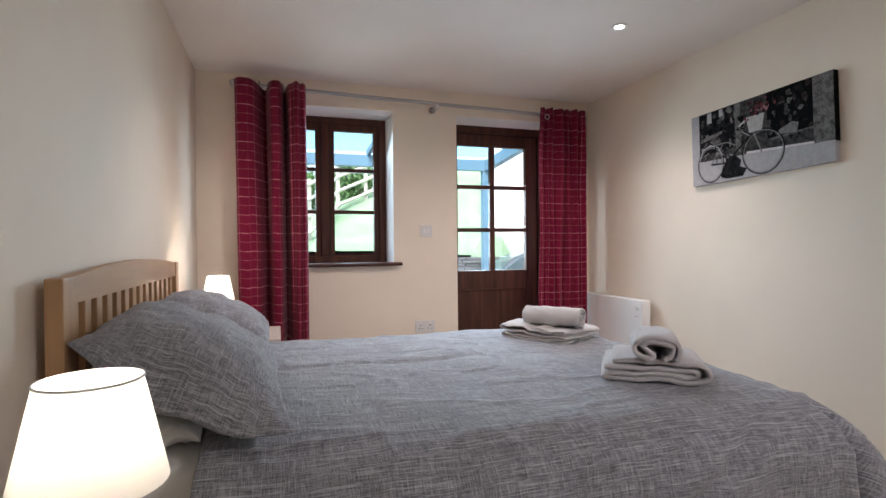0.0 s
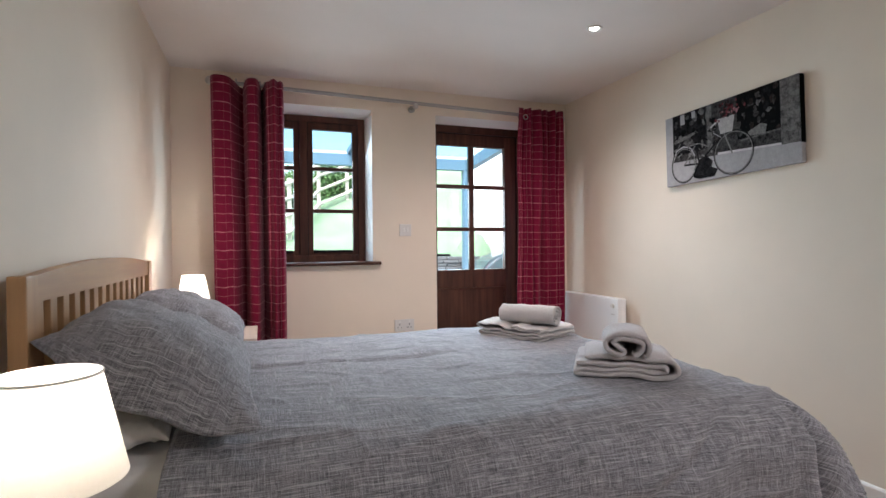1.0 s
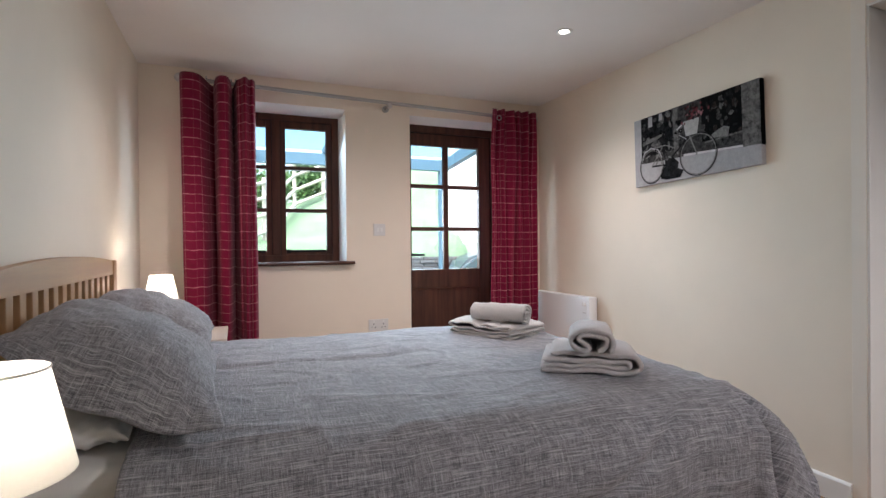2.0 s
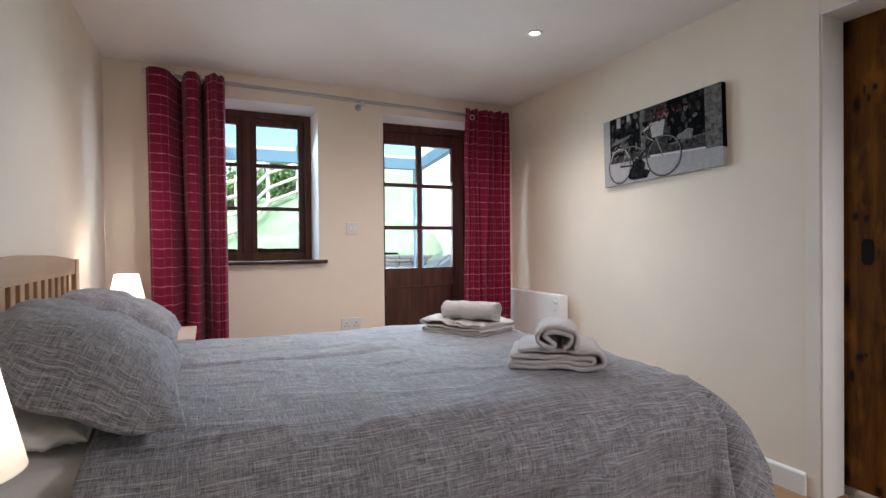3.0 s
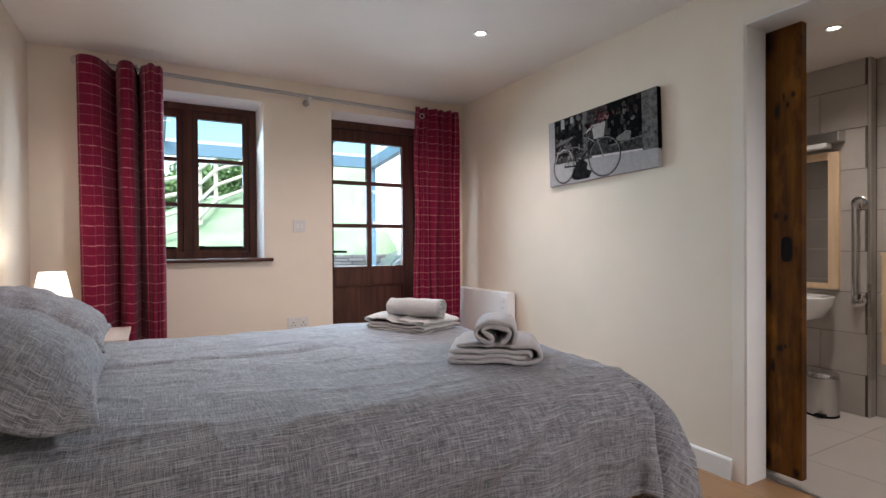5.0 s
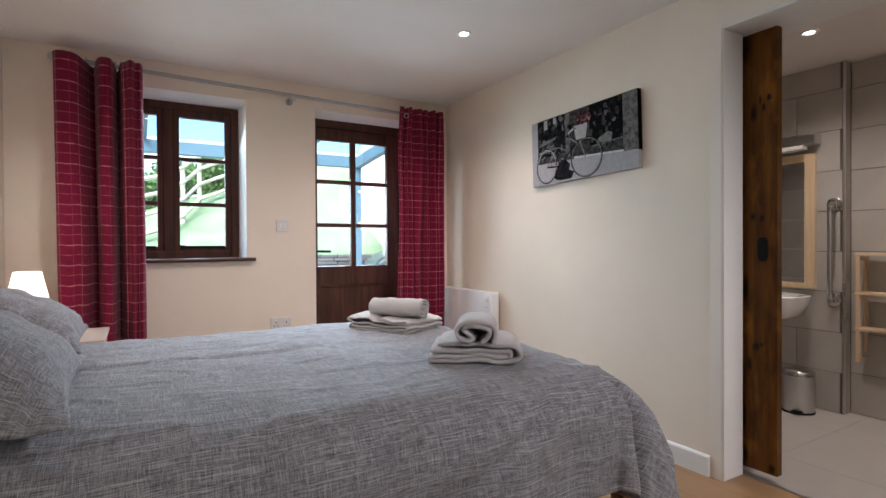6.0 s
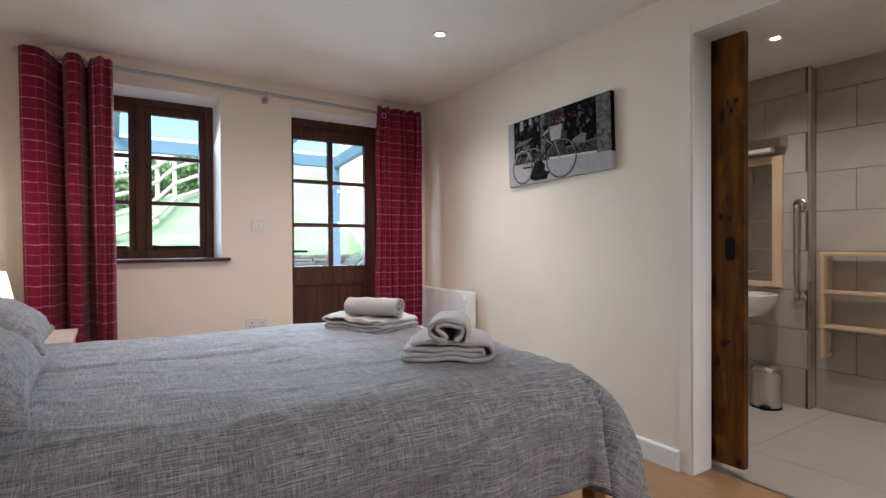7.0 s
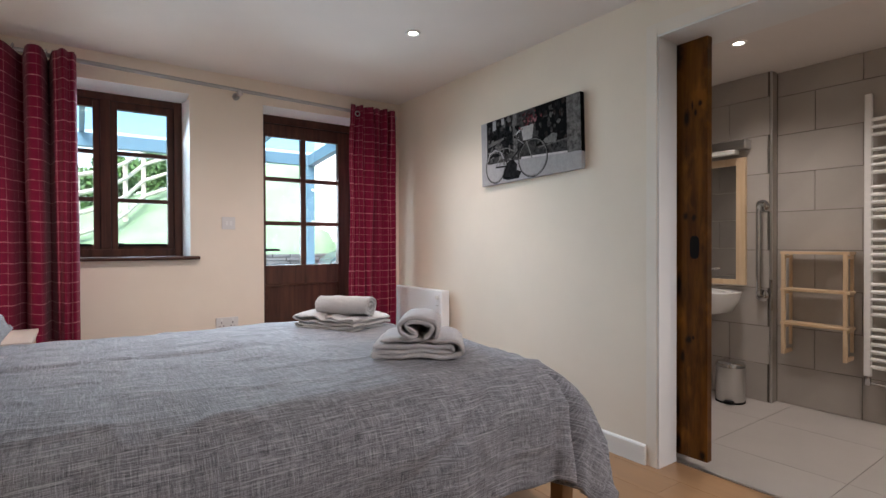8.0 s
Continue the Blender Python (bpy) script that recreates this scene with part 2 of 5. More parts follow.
M_TOWEL = terry("grey_terry", (0.64, 0.60, 0.60))
M_TOWEL2 = terry("pale_terry", (0.68, 0.645, 0.625))
M_CURTAIN = check_cloth("red_check_cloth")
M_SHADE = shade_cloth("lampshade_fabric")
M_PANE = clear_glass("window_glass", (0.97, 0.99, 1.0), 0.05)
M_ROOFGLASS = clear_glass("canopy_sheet", (0.46, 0.68, 0.76), 0.06)
M_SPOTGLOW = glowing("led_glow", (1.0, 0.95, 0.88), 8.0)
M_TILE = plain("stone_grey_tile", (0.44, 0.405, 0.37), 0.23, var=0.09, grain=26, relief=0.03, coat=0.15, by_piece=0.12)
M_GROUT = plain("dark_grout", (0.12, 0.105, 0.09), 0.9, var=0.1, grain=120)
M_FLOORGROUT = plain("pale_grout", (0.45, 0.415, 0.39), 0.9, var=0.1, grain=120)
M_BATHFLOOR = plain("pale_floor_tile", (0.50, 0.46, 0.43), 0.5, var=0.06, grain=40, relief=0.03, by_piece=0.08)
M_CERAMIC = plain("white_ceramic", (0.82, 0.82, 0.81), 0.12, var=0.02, grain=20, relief=0.0, coat=0.4)
M_MIRROR = plain("mirror_silver", (0.88, 0.89, 0.89), 0.02, metal=1.0, var=0.005, grain=10, relief=0.0)


# ---- mesh helpers ----
def box(bm, x0, x1, y0, y1, z0, z1, bevel=0.0):
    r = bmesh.ops.create_cube(bm, size=1.0, matrix=Matrix.LocRotScale(((x0 + x1) / 2, (y0 + y1) / 2, (z0 + z1) / 2), None, (x1 - x0, y1 - y0, z1 - z0)))
    if bevel:
        edges = list({e for v in r["verts"] for e in v.link_edges})
        bmesh.ops.bevel(bm, geom=edges, offset=bevel, segments=2, profile=0.6, affect='EDGES')
    return bm


def boxed(*spans, bevel=0.0):
    bm = bmesh.new()
    for s in spans:
        box(bm, *s, bevel=bevel)
    return bm


def tube(bm, pts, radius, segs=12, closed=False, caps=True):
    """A round bar along a line of points; radius may be a list."""
    pts = [Vector(p) for p in pts]
    n = len(pts)
    rads = radius if isinstance(radius, (list, tuple)) else [radius] * n
    rings = []
    side = None
    for i, p in enumerate(pts):
        a = pts[(i - 1) % n] if (closed or i > 0) else p
        b = pts[(i + 1) % n] if (closed or i < n - 1) else p
        d = (b - a).normalized()
        if side is None:
            side = d.orthogonal().normalized()
        side = (side - d * side.dot(d)).normalized()
        up = d.cross(side)
        rings.append([bm.verts.new(p + (side * math.cos(2 * math.pi * k / segs) + up * math.sin(2 * math.pi * k / segs)) * rads[i]) for k in range(segs)])
    for i in range(n if closed else n - 1):
        r0, r1 = rings[i], rings[(i + 1) % n]
        for k in range(segs):
            bm.faces.new((r0[k], r0[(k + 1) % segs], r1[(k + 1) % segs], r1[k]))
    if caps and not closed:
        bm.faces.new(rings[0][::-1])
        bm.faces.new(rings[-1])
    return bm


def lathe(bm, profile, centre, segs=32, close=False):
    """Turn a list of (radius, height) about the upright axis at centre."""
    cx, cy, cz = centre
    rings = [[bm.verts.new((cx + r * math.cos(2 * math.pi * k / segs), cy + r * math.sin(2 * math.pi * k / segs), cz + h)) for k in range(segs)] for r, h in profile]
    if close:
        rings.append(rings[0])
    for r0, r1 in zip(rings, rings[1:]):
        for k in range(segs):
            bm.faces.new((r0[k], r0[(k + 1) % segs], r1[(k + 1) % segs], r1[k]))
    return bm


def sheet(fn, nu, nv, uvfn=None, thick=0.0):
    """A grid mesh from fn(u, v), u and v from 0 to 1, with cloth coordinates."""
    bm = bmesh.new()
    uvl = bm.loops.layers.uv.new("cloth")
    grid = [[bm.verts.new(fn(i / nu, j / nv)) for j in range(nv + 1)] for i in range(nu + 1)]
    for i in range(nu):
        for j in range(nv):
            f = bm.faces.new((grid[i][j], grid[i + 1][j], grid[i + 1][j + 1], grid[i][j + 1]))
            f.smooth = True
            for lp, (a, b) in zip(f.loops, ((i, j), (i + 1, j), (i + 1, j + 1), (i, j + 1))):
                lp[uvl].uv = uvfn(a / nu, b / nv) if uvfn else (a / nu, b / nv)
    return bm


def prism(bm, outline, axis, a0, a1):
    """Extrude an outline of 2D points along an axis from a0 to a1."""
    def at(p, a):
        return {0: (a, p[0], p[1]), 1: (p[0], a, p[1]), 2: (p[0], p[1], a)}[axis]
    r0 = [bm.verts.new(at(p, a0)) for p in outline]
    r1 = [bm.verts.new(at(p, a1)) for p in outline]
    n = len(outline)
    for k in range(n):
        bm.faces.new((r0[k], r0[(k + 1) % n], r1[(k + 1) % n], r1[k]))
    bm.faces.new(r0[::-1])
    bm.faces.new(r1)
    return bm


def finish(name, bm, material, smooth=None):
    bmesh.ops.recalc_face_normals(bm, faces=bm.faces)
    me = bpy.data.meshes.new(name)
    bm.to_mesh(me)
    bm.free()
    me.materials.append(material)
    if smooth is not None:
        for p in me.polygons:
            p.use_smooth = True
        me.set_sharp_from_angle(angle=radians(smooth))
    return me


def thing(name, at, label, category, group="", kind=""):
    ob = new(name)
    ob.location = at
    ob.empty_display_size = 0.05
    return tagged(ob, label, category, group, kind)


def part(name, bm, material, parent, label="", smooth=None):
    """One mesh, given in world places, under a thing or a part."""
    ob = new(name, finish(name, bm, material, smooth))
    ob.parent = parent
    if parent.data is None:
        ob.matrix_parent_inverse = Matrix.Translation(-Vector(parent.location))
    return tagged(ob, label)


def single(name, bm, material, label, category, group="", kind="", smooth=None):
    return tagged(new(name, finish(name, bm, material, smooth)), label, category, group, kind)


def structure(name, bm, material, label="", category="", smooth=None):
    return single(name, bm, material, label, category, "", "structure", smooth)


# ---- the room's shell ----
OUT = 4.62                                   # outer face of the window wall
WX0, WX1, WZ0, WZ1 = 0.51, 1.44, 0.985, 2.072  # window opening
DX0, DX1, DZ1 = 1.922, 2.70, 2.072           # door opening
wall_window = structure("wall_north", boxed(
    (LEFT, WX0, BACK, OUT, 0, CEIL), (WX0, WX1, BACK, OUT, 0, WZ0), (WX0, WX1, BACK, OUT, WZ1, CEIL),
    (WX1, DX0, BACK, 4.44, 0, CEIL), (WX1, DX0 - 0.09, 4.44, OUT, 0, CEIL),
    (DX0, DX1, BACK, OUT, DZ1, CEIL), (DX0 - 0.09, DX0, 4.44, OUT, DZ1 + 0.02, CEIL),
    (DX1, RIGHT, BACK, 4.44, 0, CEIL), (DX1 + 0.05, RIGHT, 4.44, OUT, 0, CEIL)), M_WALL,
    "cream painted plaster wall with window and door openings", "wall")
structure("wall_west", boxed((LEFT - 0.2, LEFT, REAR, OUT, 0, CEIL)), M_WALL, "cream painted plaster wall behind the bed", "wall")
structure("wall_south", boxed((LEFT - 0.2, RIGHT + 0.31, REAR - 0.2, REAR, 0, CEIL)), M_WALL, "cream painted plaster wall", "wall")
structure("ceiling", boxed((LEFT - 0.2, RIGHT + 0.155, REAR - 0.2, OUT, CEIL, CEIL + 0.12)), M_CEIL, "off-white painted plaster ceiling", "ceiling")
OP0, OP1, OPZ = 0.98, 1.927, 2.043            # opening to the bathroom
structure("wall_east", boxed(
    (RIGHT, RIGHT + 0.152, OP1, OUT, 0, CEIL), (RIGHT + 0.25, RIGHT + 0.31, OP1, OUT, 0, CEIL),
    (RIGHT, RIGHT + 0.31, OP0, OP1, OPZ, CEIL), (RIGHT, RIGHT + 0.31, REAR, OP0, 0, CEIL),
    (RIGHT + 0.152, RIGHT + 0.25, 2.75, OUT, 0, CEIL)), M_WALL, "cream painted plaster wall with a pocket doorway", "wall")
# thin white faces inside the window and door openings
bm = bmesh.new()
prism(bm, [(WX1, BACK + 0.003), (1.416, 4.455), (1.416, 4.53), (WX1, 4.53)], 2, WZ0, 2.038)
prism(bm, [(WX0, BACK + 0.003), (0.537, 4.455), (0.537, 4.53), (WX0, 4.53)], 2, WZ0, 2.038)
prism(bm, [(BACK + 0.003, WZ1), (4.455, 2.038), (4.53, 2.038), (4.53, WZ1)], 0, WX0, WX1)
structure("window_reveal", bm, M_REVEAL, "white painted splayed window reveal", "trim")
bm = boxed((DX1 - 0.004, DX1, BACK + 0.003, 4.44, 0, 2.04))
prism(bm, [(BACK + 0.003, DZ1), (4.446, 2.041), (4.446, DZ1)], 0, DX0, DX1)
structure("door_reveal", bm, M_REVEAL, "white painted door reveal", "trim")
# white lining and edge trim of the bathroom doorway
M_EDGE = plain("cream_white_paint", (0.82, 0.745, 0.66), 0.65, var=0.03, grain=90, relief=0.05)
structure("trim_doorway", boxed(
    (RIGHT, RIGHT + 0.150, OP1 - 0.012, OP1 - 0.001, 0, OPZ - 0.012), (RIGHT, RIGHT + 0.31, OP0, OP1, OPZ - 0.012, OPZ - 0.001),
    (RIGHT + 0.252, RIGHT + 0.31, OP1 - 0.012, OP1 - 0.001, 0, OPZ - 0.012),
    (RIGHT, RIGHT + 0.31, OP0 + 0.001, OP0 + 0.012, 0, OPZ - 0.012), bevel=0.003), M_GLOSSWHITE, "white gloss painted door lining", "trim")
structure("trim_doorway_edge", boxed(
    (RIGHT - 0.004, RIGHT, OP1 - 0.003, OP1 + 0.052, 0, OPZ + 0.052), (RIGHT - 0.004, RIGHT, OP0 - 0.05, OP1 - 0.003, OPZ - 0.003, OPZ + 0.052),
    (RIGHT - 0.004, RIGHT, OP0 - 0.05, OP0 + 0.003, 0, OPZ - 0.003), bevel=0.0019), M_EDGE, "cream-white painted edge of the doorway", "trim")


def skirting(name, y0, y1):
    bm = bmesh.new()
    prism(bm, [(RIGHT, 0), (RIGHT - 0.016, 0), (RIGHT - 0.016, 0.088), (RIGHT - 0.012, 0.094), (RIGHT - 0.006, 0.097), (RIGHT, 0.097)], 1, y0, y1)
    return structure(name, bm, M_GLOSSWHITE, "white painted skirting board", "skirting")


skirting("baseboard", OP1 + 0.053, BACK)
skirting("baseboard", REAR, OP0 - 0.052)
floor = structure("floor", boxed((LEFT - 0.2, RIGHT + 0.155, REAR - 0.2, OUT, -0.15, -0.012)), M_GROUT, "warm oak laminate floor in long boards", "floor")

# bathroom shell
BX, BX2, BY0, BY1, BCEIL = 4.65, 4.565, -0.6, 3.4, 2.20
CY_ = 2.047                                  # corner of the boxed-out wall
structure("bathroom_ceiling", boxed((RIGHT + 0.31, BX + 0.2, BY0, BY1, BCEIL, BCEIL + 0.1)), M_CEIL, "pale painted bathroom ceiling", "ceiling")
bath_floor = structure("bathroom_floor", boxed((RIGHT + 0.155, BX + 0.2, BY0, BY1, -0.15, -0.006)), M_FLOORGROUT, "pale beige large-format floor tiles", "floor")
bath_wall = structure("bathroom_wall_east", boxed((BX + 0.008, BX + 0.2, BY0, BY1, 0, BCEIL), (BX2 + 0.008, BX + 0.008, CY_ + 0.009, BY1, 0, BCEIL)), M_GROUT, "stone-grey wall tiles with dark joints", "wall")
structure("bathroom_wall_north", boxed((RIGHT + 0.31, BX2 + 0.008, BY1 - 0.1, BY1, 0, BCEIL)), M_TILE, "grey tiled bathroom wall", "wall")
structure("bathroom_wall_south", boxed((RIGHT + 0.31, BX, BY0, BY0 + 0.1, 0, BCEIL)), M_TILE, "grey tiled bathroom wall", "wall")
structure("bathroom_tile_trim", boxed((BX2 - 0.004, BX2 + 0.010, CY_ - 0.004, CY_ + 0.008, 0, BCEIL), bevel=0.003), M_STEEL, "satin metal tile edging strip", "trim")
structure("bathroom_return_tiles", boxed((BX2 + 0.011, BX, CY_, CY_ + 0.0085, 0, BCEIL)), M_TILE, "grey tiled return of the boxed-out wall", "wall")
structure("threshold_strip", boxed((RIGHT + 0.145, RIGHT + 0.165, OP0, OP1 - 0.012, -0.004, 0.004), bevel=0.002), M_STEEL, "thin metal threshold strip", "trim")


# ---- lamps in the ceiling ----
def downlight(x, y, z, power, group, tint=WARM, cone=106, soft=0.03, aim=None):
    t = thing("downlight", (x, y, z), "small round recessed ceiling spotlight, lit", "spotlight", group)
    bm = lathe(bmesh.new(), [(0.0232, -0.0012), (0.030, -0.005), (0.034, -0.007), (0.042, -0.006), (0.044, 0.0)], (x, y, z), 28)
    part("bezel", bm, M_GLOSSWHITE, t, "white bezel", 40)
    bm = lathe(bmesh.new(), [(0.0005, -0.001), (0.0235, -0.001)], (x, y, z), 24)
    part("lens", bm, M_SPOTGLOW, t, "bright glowing lens")
    ld = bpy.data.lights.new("downlight_beam", 'SPOT')
    ld.energy, ld.spot_size, ld.spot_blend, ld.shadow_soft_size, ld.color = power, radians(cone), 1.0, soft, tint
    lo = new("downlight_beam", ld)
    lo.parent = t
    lo.location = (0, 0, -0.02)
    if aim:
        lo.rotation_euler = (Vector(aim) - Vector((x, y, z))).to_track_quat('-Z', 'Y').to_euler()


SPOT = 11.2
for x, y, gain, aim in ((2.364, 2.982, 1.12, (2.20, 3.62, 0)), (0.88, 2.99, 0.62, (0.95, 3.55, 0))):
    downlight(x, y, CEIL, SPOT * gain, "bedroom ceiling spotlights", WARM, 128, 0.03, aim)
# added unseen spotlight behind the camera, tilted to brighten the bed's near side
downlight(2.72, -0.55, CEIL, SPOT * 5.2, "bedroom ceiling spotlights", COOLER, 86, 0.10, (2.08, 1.75, 0.35))
for x, y in ((3.894, 1.948), (3.894, 0.6)):
    downlight(x, y, BCEIL, SPOT * 0.92, "bathroom ceiling spotlights", WARMER, 142)


# ---- bedside lamps and tables ----
def bedside(x, y, top, lamp_power):
    t = thing("bedside_table", (0.43, y, 0), "pale wooden bedside table beside the bed", "bedside table", "bedside tables")
    x0, x1, y0, y1 = LEFT + 0.02, 0.66, y - 0.23, y + 0.23
    part("top", boxed((x0, x1, y0, y1, top - 0.022, top), bevel=0.005), M_PALETOP, t)
    part("carcass", boxed((x0 + 0.01, x0 + 0.02, y0 + 0.02, y1 - 0.02, 0.12, top - 0.022), (x0 + 0.02, x1 - 0.03, y0 + 0.02, y0 + 0.04, 0.12, top - 0.022),
                          (x0 + 0.02, x1 - 0.03, y1 - 0.04, y1 - 0.02, 0.12, top - 0.022), (x0 + 0.02, x1 - 0.03, y0 + 0.04, y1 - 0.04, 0.12, 0.14)), M_OAK_UP, t)
    d = part("drawer", boxed((x1 - 0.03, x1 - 0.01, y0 + 0.025, y1 - 0.025, top - 0.19, top - 0.03), bevel=0.003), M_OAK, t)
    part("knob", lathe(bmesh.new(), [(0.001, -0.012), (0.012, -0.008), (0.012, 0.008), (0.001, 0.012)], (x1 + 0.004, y, top - 0.11), 12), M_OAK, d)
    for lx in (x0 + 0.01, x1 - 0.05):
        for ly in (y0 + 0.01, y1 - 0.05):
            part("leg", boxed((lx, lx + 0.04, ly, ly + 0.04, 0, 0.12), bevel=0.004), M_OAK_UP, t)
    lamp = thing("table_lamp", (x, y, top), "small table lamp with a white tapered fabric shade, lit", "lamp", "bedside lamps")
    c = (x, y, top)
    part("base", lathe(bmesh.new(), [(0.0005, 0.0), (0.055, 0.0), (0.055, 0.012), (0.03, 0.022), (0.022, 0.05), (0.03, 0.09), (0.024, 0.13), (0.011, 0.16), (0.011, 0.185), (0.0005, 0.185)], c, 28), M_CERAMIC, lamp, "white turned base", 40)
    s0, s1, r0, r1 = 0.192, 0.316, 0.081, 0.0542
    sh = part("shade", lathe(bmesh.new(), [(r0, s0), (r1, s1), (r1 - 0.0012, s1), (r0 - 0.0012, s0)], c, 56, close=True), M_SHADE, lamp, "white fabric shade", 40)
    ring = [(x + (r1 + 0.0004) * math.cos(a), y + (r1 + 0.0004) * math.sin(a), top + s1) for a in np.linspace(0, 2 * math.pi, 48, endpoint=False)]
    part("top_ring", tube(bmesh.new(), ring, 0.0016, 6, closed=True), M_SHEET, sh, "narrow stitched rim", 60)
    part("bulb", lathe(bmesh.new(), [(0.0005, 0.186), (0.012, 0.187), (0.013, 0.205), (0.021, 0.225), (0.022, 0.24), (0.014, 0.258), (0.0005, 0.263)], c, 20), glowing("bulb_glow", (1.0, 0.86, 0.68), 2.0), lamp, "glowing bulb", 60)
    ld = bpy.data.lights.new("lamp_light", 'POINT')
    ld.energy, ld.shadow_soft_size, ld.color = lamp_power, 0.024, (1.0, 0.92, 0.83)
    lo = new("lamp_light", ld)
    lo.parent = lamp
    lo.location.z = 0.29


bedside(0.4445, 1.398, 0.637, 0.30)
bedside(0.345, 3.68, 0.637, 0.82)


# ---- bed ----
BY_N, BY_F, HX = 1.998, 3.325, 0.212          # near and far sides, headboard face
bed = thing("bed", (1.2, 2.58, 0), "pale oak double bed frame with a slatted arched headboard", "bed")
for y in (BY_N, BY_F - 0.062):
    part("post", boxed((HX - 0.034, HX + 0.002, y, y + 0.062, 0, 1.042), bevel=0.004), M_OAK_UP, bed)


def arch(y):
    s = (y - BY_N) / (BY_F - BY_N) * 2 - 1
    return 1.035 + 0.033 * (1 - s * s)


ys = [BY_N + 0.062 + (BY_F - BY_N - 0.124) * k / 24 for k in range(25)]
bm = bmesh.new()
prism(bm, [(y, arch(y)) for y in ys] + [(y, 0.981) for y in ys[::-1]], 0, HX - 0.03, HX - 0.002)
part("top_rail", bm, M_OAK, bed, "gently arched top rail")
part("bottom_rail", boxed((HX - 0.030, HX - 0.004, BY_N + 0.062, BY_F - 0.062, 0.52, 0.60), bevel=0.004), M_OAK, bed)
for k in range(14):
    y = BY_N + 0.062 + (BY_F - BY_N - 0.124) * (k + 0.5) / 14
    part("slat", boxed((HX - 0.026, HX - 0.010, y - 0.022, y + 0.022, 0.60, 0.981), bevel=0.003), M_OAK_UP, bed)
for y in (BY_N - 0.103, BY_F - 0.04):
    part("side_rail", boxed((HX + 0.004, 2.318, y, y + 0.03, 0.26, 0.40), bevel=0.004), M_OAK, bed)
part("foot_rail", boxed((2.325, 2.355, BY_N - 0.051, BY_F - 0.062, 0.24, 0.40), bevel=0.004), M_OAK, bed)
for y in (BY_N - 0.138, BY_F - 0.062):
    part("leg", boxed((2.318, 2.380, y, y + 0.062, 0, 0.42), bevel=0.005), M_OAK_UP, bed)
for k in range(10):
    x = 0.34 + 0.2 * k
    part("base_slat", boxed((x, x + 0.07, BY_N + 0.04, BY_F - 0.04, 0.38, 0.40)), M_PINE_Y, bed)

bm = boxed((HX + 0.012, 2.2, BY_N - 0.073, BY_F - 0.01, 0.402, 0.625))
bmesh.ops.bevel(bm, geom=list(bm.edges), offset=0.045, segments=4, profile=0.5, affect='EDGES')
single("mattress", bm, M_SHEET, "white mattress with a fitted cotton sheet on the bed", "mattress", smooth=60)

TOP, R_EDGE, HEAD, DROP = 0.664, 0.185, 0.485, 0.50
MX1, MY0, MY1 = 2.14, 1.915, 3.265


def duvet_point(u, v):
    s = HEAD + u * (MX1 + DROP - HEAD)
    t = (MY0 - DROP) + v * (MY1 - MY0 + 2 * DROP)
    ox = max(0.0, s - MX1)
    oy = max(0.0, MY0 - t) - max(0.0, t - MY1)
    m = math.hypot(ox, oy)
    x, y = min(s, MX1), min(max(t, MY0), MY1)
    wob = noise.noise(Vector((s * 2.1, t * 2.1, 0.3)))
    fine = noise.noise(Vector((s * 7.0, t * 6.0, 4.2)))
    ridge = max(0.0, 1 - abs(noise.noise(Vector((s * 3.4 + 0.8 * t, t * 5.2 - 0.6 * s, 7.7)))) / 0.09)
    z = TOP + 0.012 * wob + 0.006 * fine + 0.005 * ridge
    # soft swell towards the middle of the bed
    cx, cy = (s - HEAD) / (MX1 - HEAD), (t - MY0) / (MY1 - MY0)
    if m == 0:
        edge = min(1.0, min(cy, 1 - cy) / 0.25)
        z += -0.014 * (1 - edge) ** 2 + 0.012 * math.exp(-((cx - 0.12) / 0.16) ** 2)
        z -= 0.010 * math.exp(-((t - 2.62 - 0.05 * (s - 1.2)) / 0.022) ** 2) * min(1, max(0, (1.55 - s) / 0.3))
    else:
        z += -0.014
        dx, dy = ox / m, -oy / m
        q = math.pi / 2 * R_EDGE
        if m < q:
            a = m / R_EDGE
            out, fall = R_EDGE * math.sin(a), R_EDGE * (1 - math.cos(a))
        else:
            out, fall = R_EDGE, R_EDGE + (m - q)
        hang = min(1.0, fall / 0.3)
        corner = abs(dx * dy) * 2
        along = s if abs(oy) > ox else t
        folds = math.sin(along * 9.0 + 1.7 * math.sin(along * 3.1)) * 0.010 + 0.014 * noise.noise(Vector((along * 4.3, fall * 2.0, 9.0)))
        ang = math.atan2(abs(oy), max(ox, 1e-6))
        folds += corner * (0.030 * math.sin(ang * 9.0 + 0.6) + 0.045 * min(1, fall / 0.4))
        out += folds * hang * 1.3 - 0.014 * hang + fall * (0.20 * dx * dx + 0.08 * corner)
        g1 = math.exp(-(((t - 1.60) - (s - 1.65) * 0.62) / 0.030) ** 2) * min(1.0, max(0.0, (s - 1.5) / 0.1)) * min(1.0, max(0.0, (2.02 - s) / 0.1))
        across = s - 2.216 - 0.32 * (1.788 - t)
        deep = min(1.0, max(0.0, (oy - 0.05) / 0.10))
        g2 = math.exp(-(across / (0.015 if across < 0 else 0.024)) ** 2) * deep
        lobe = math.exp(-((across - 0.055) / 0.035) ** 2) * deep
        out += 0.020 * lobe * hang - 0.020 * g1 - 0.120 * g2
        out += 0.007 * ridge * min(1.0, m / 0.08) + 0.010 * hang * noise.noise(Vector((along * 11.0, fall * 7.0, 2.0)))
        x += dx * out
        y += dy * out
        z -= fall * 0.985
    return Vector((x, y, z))


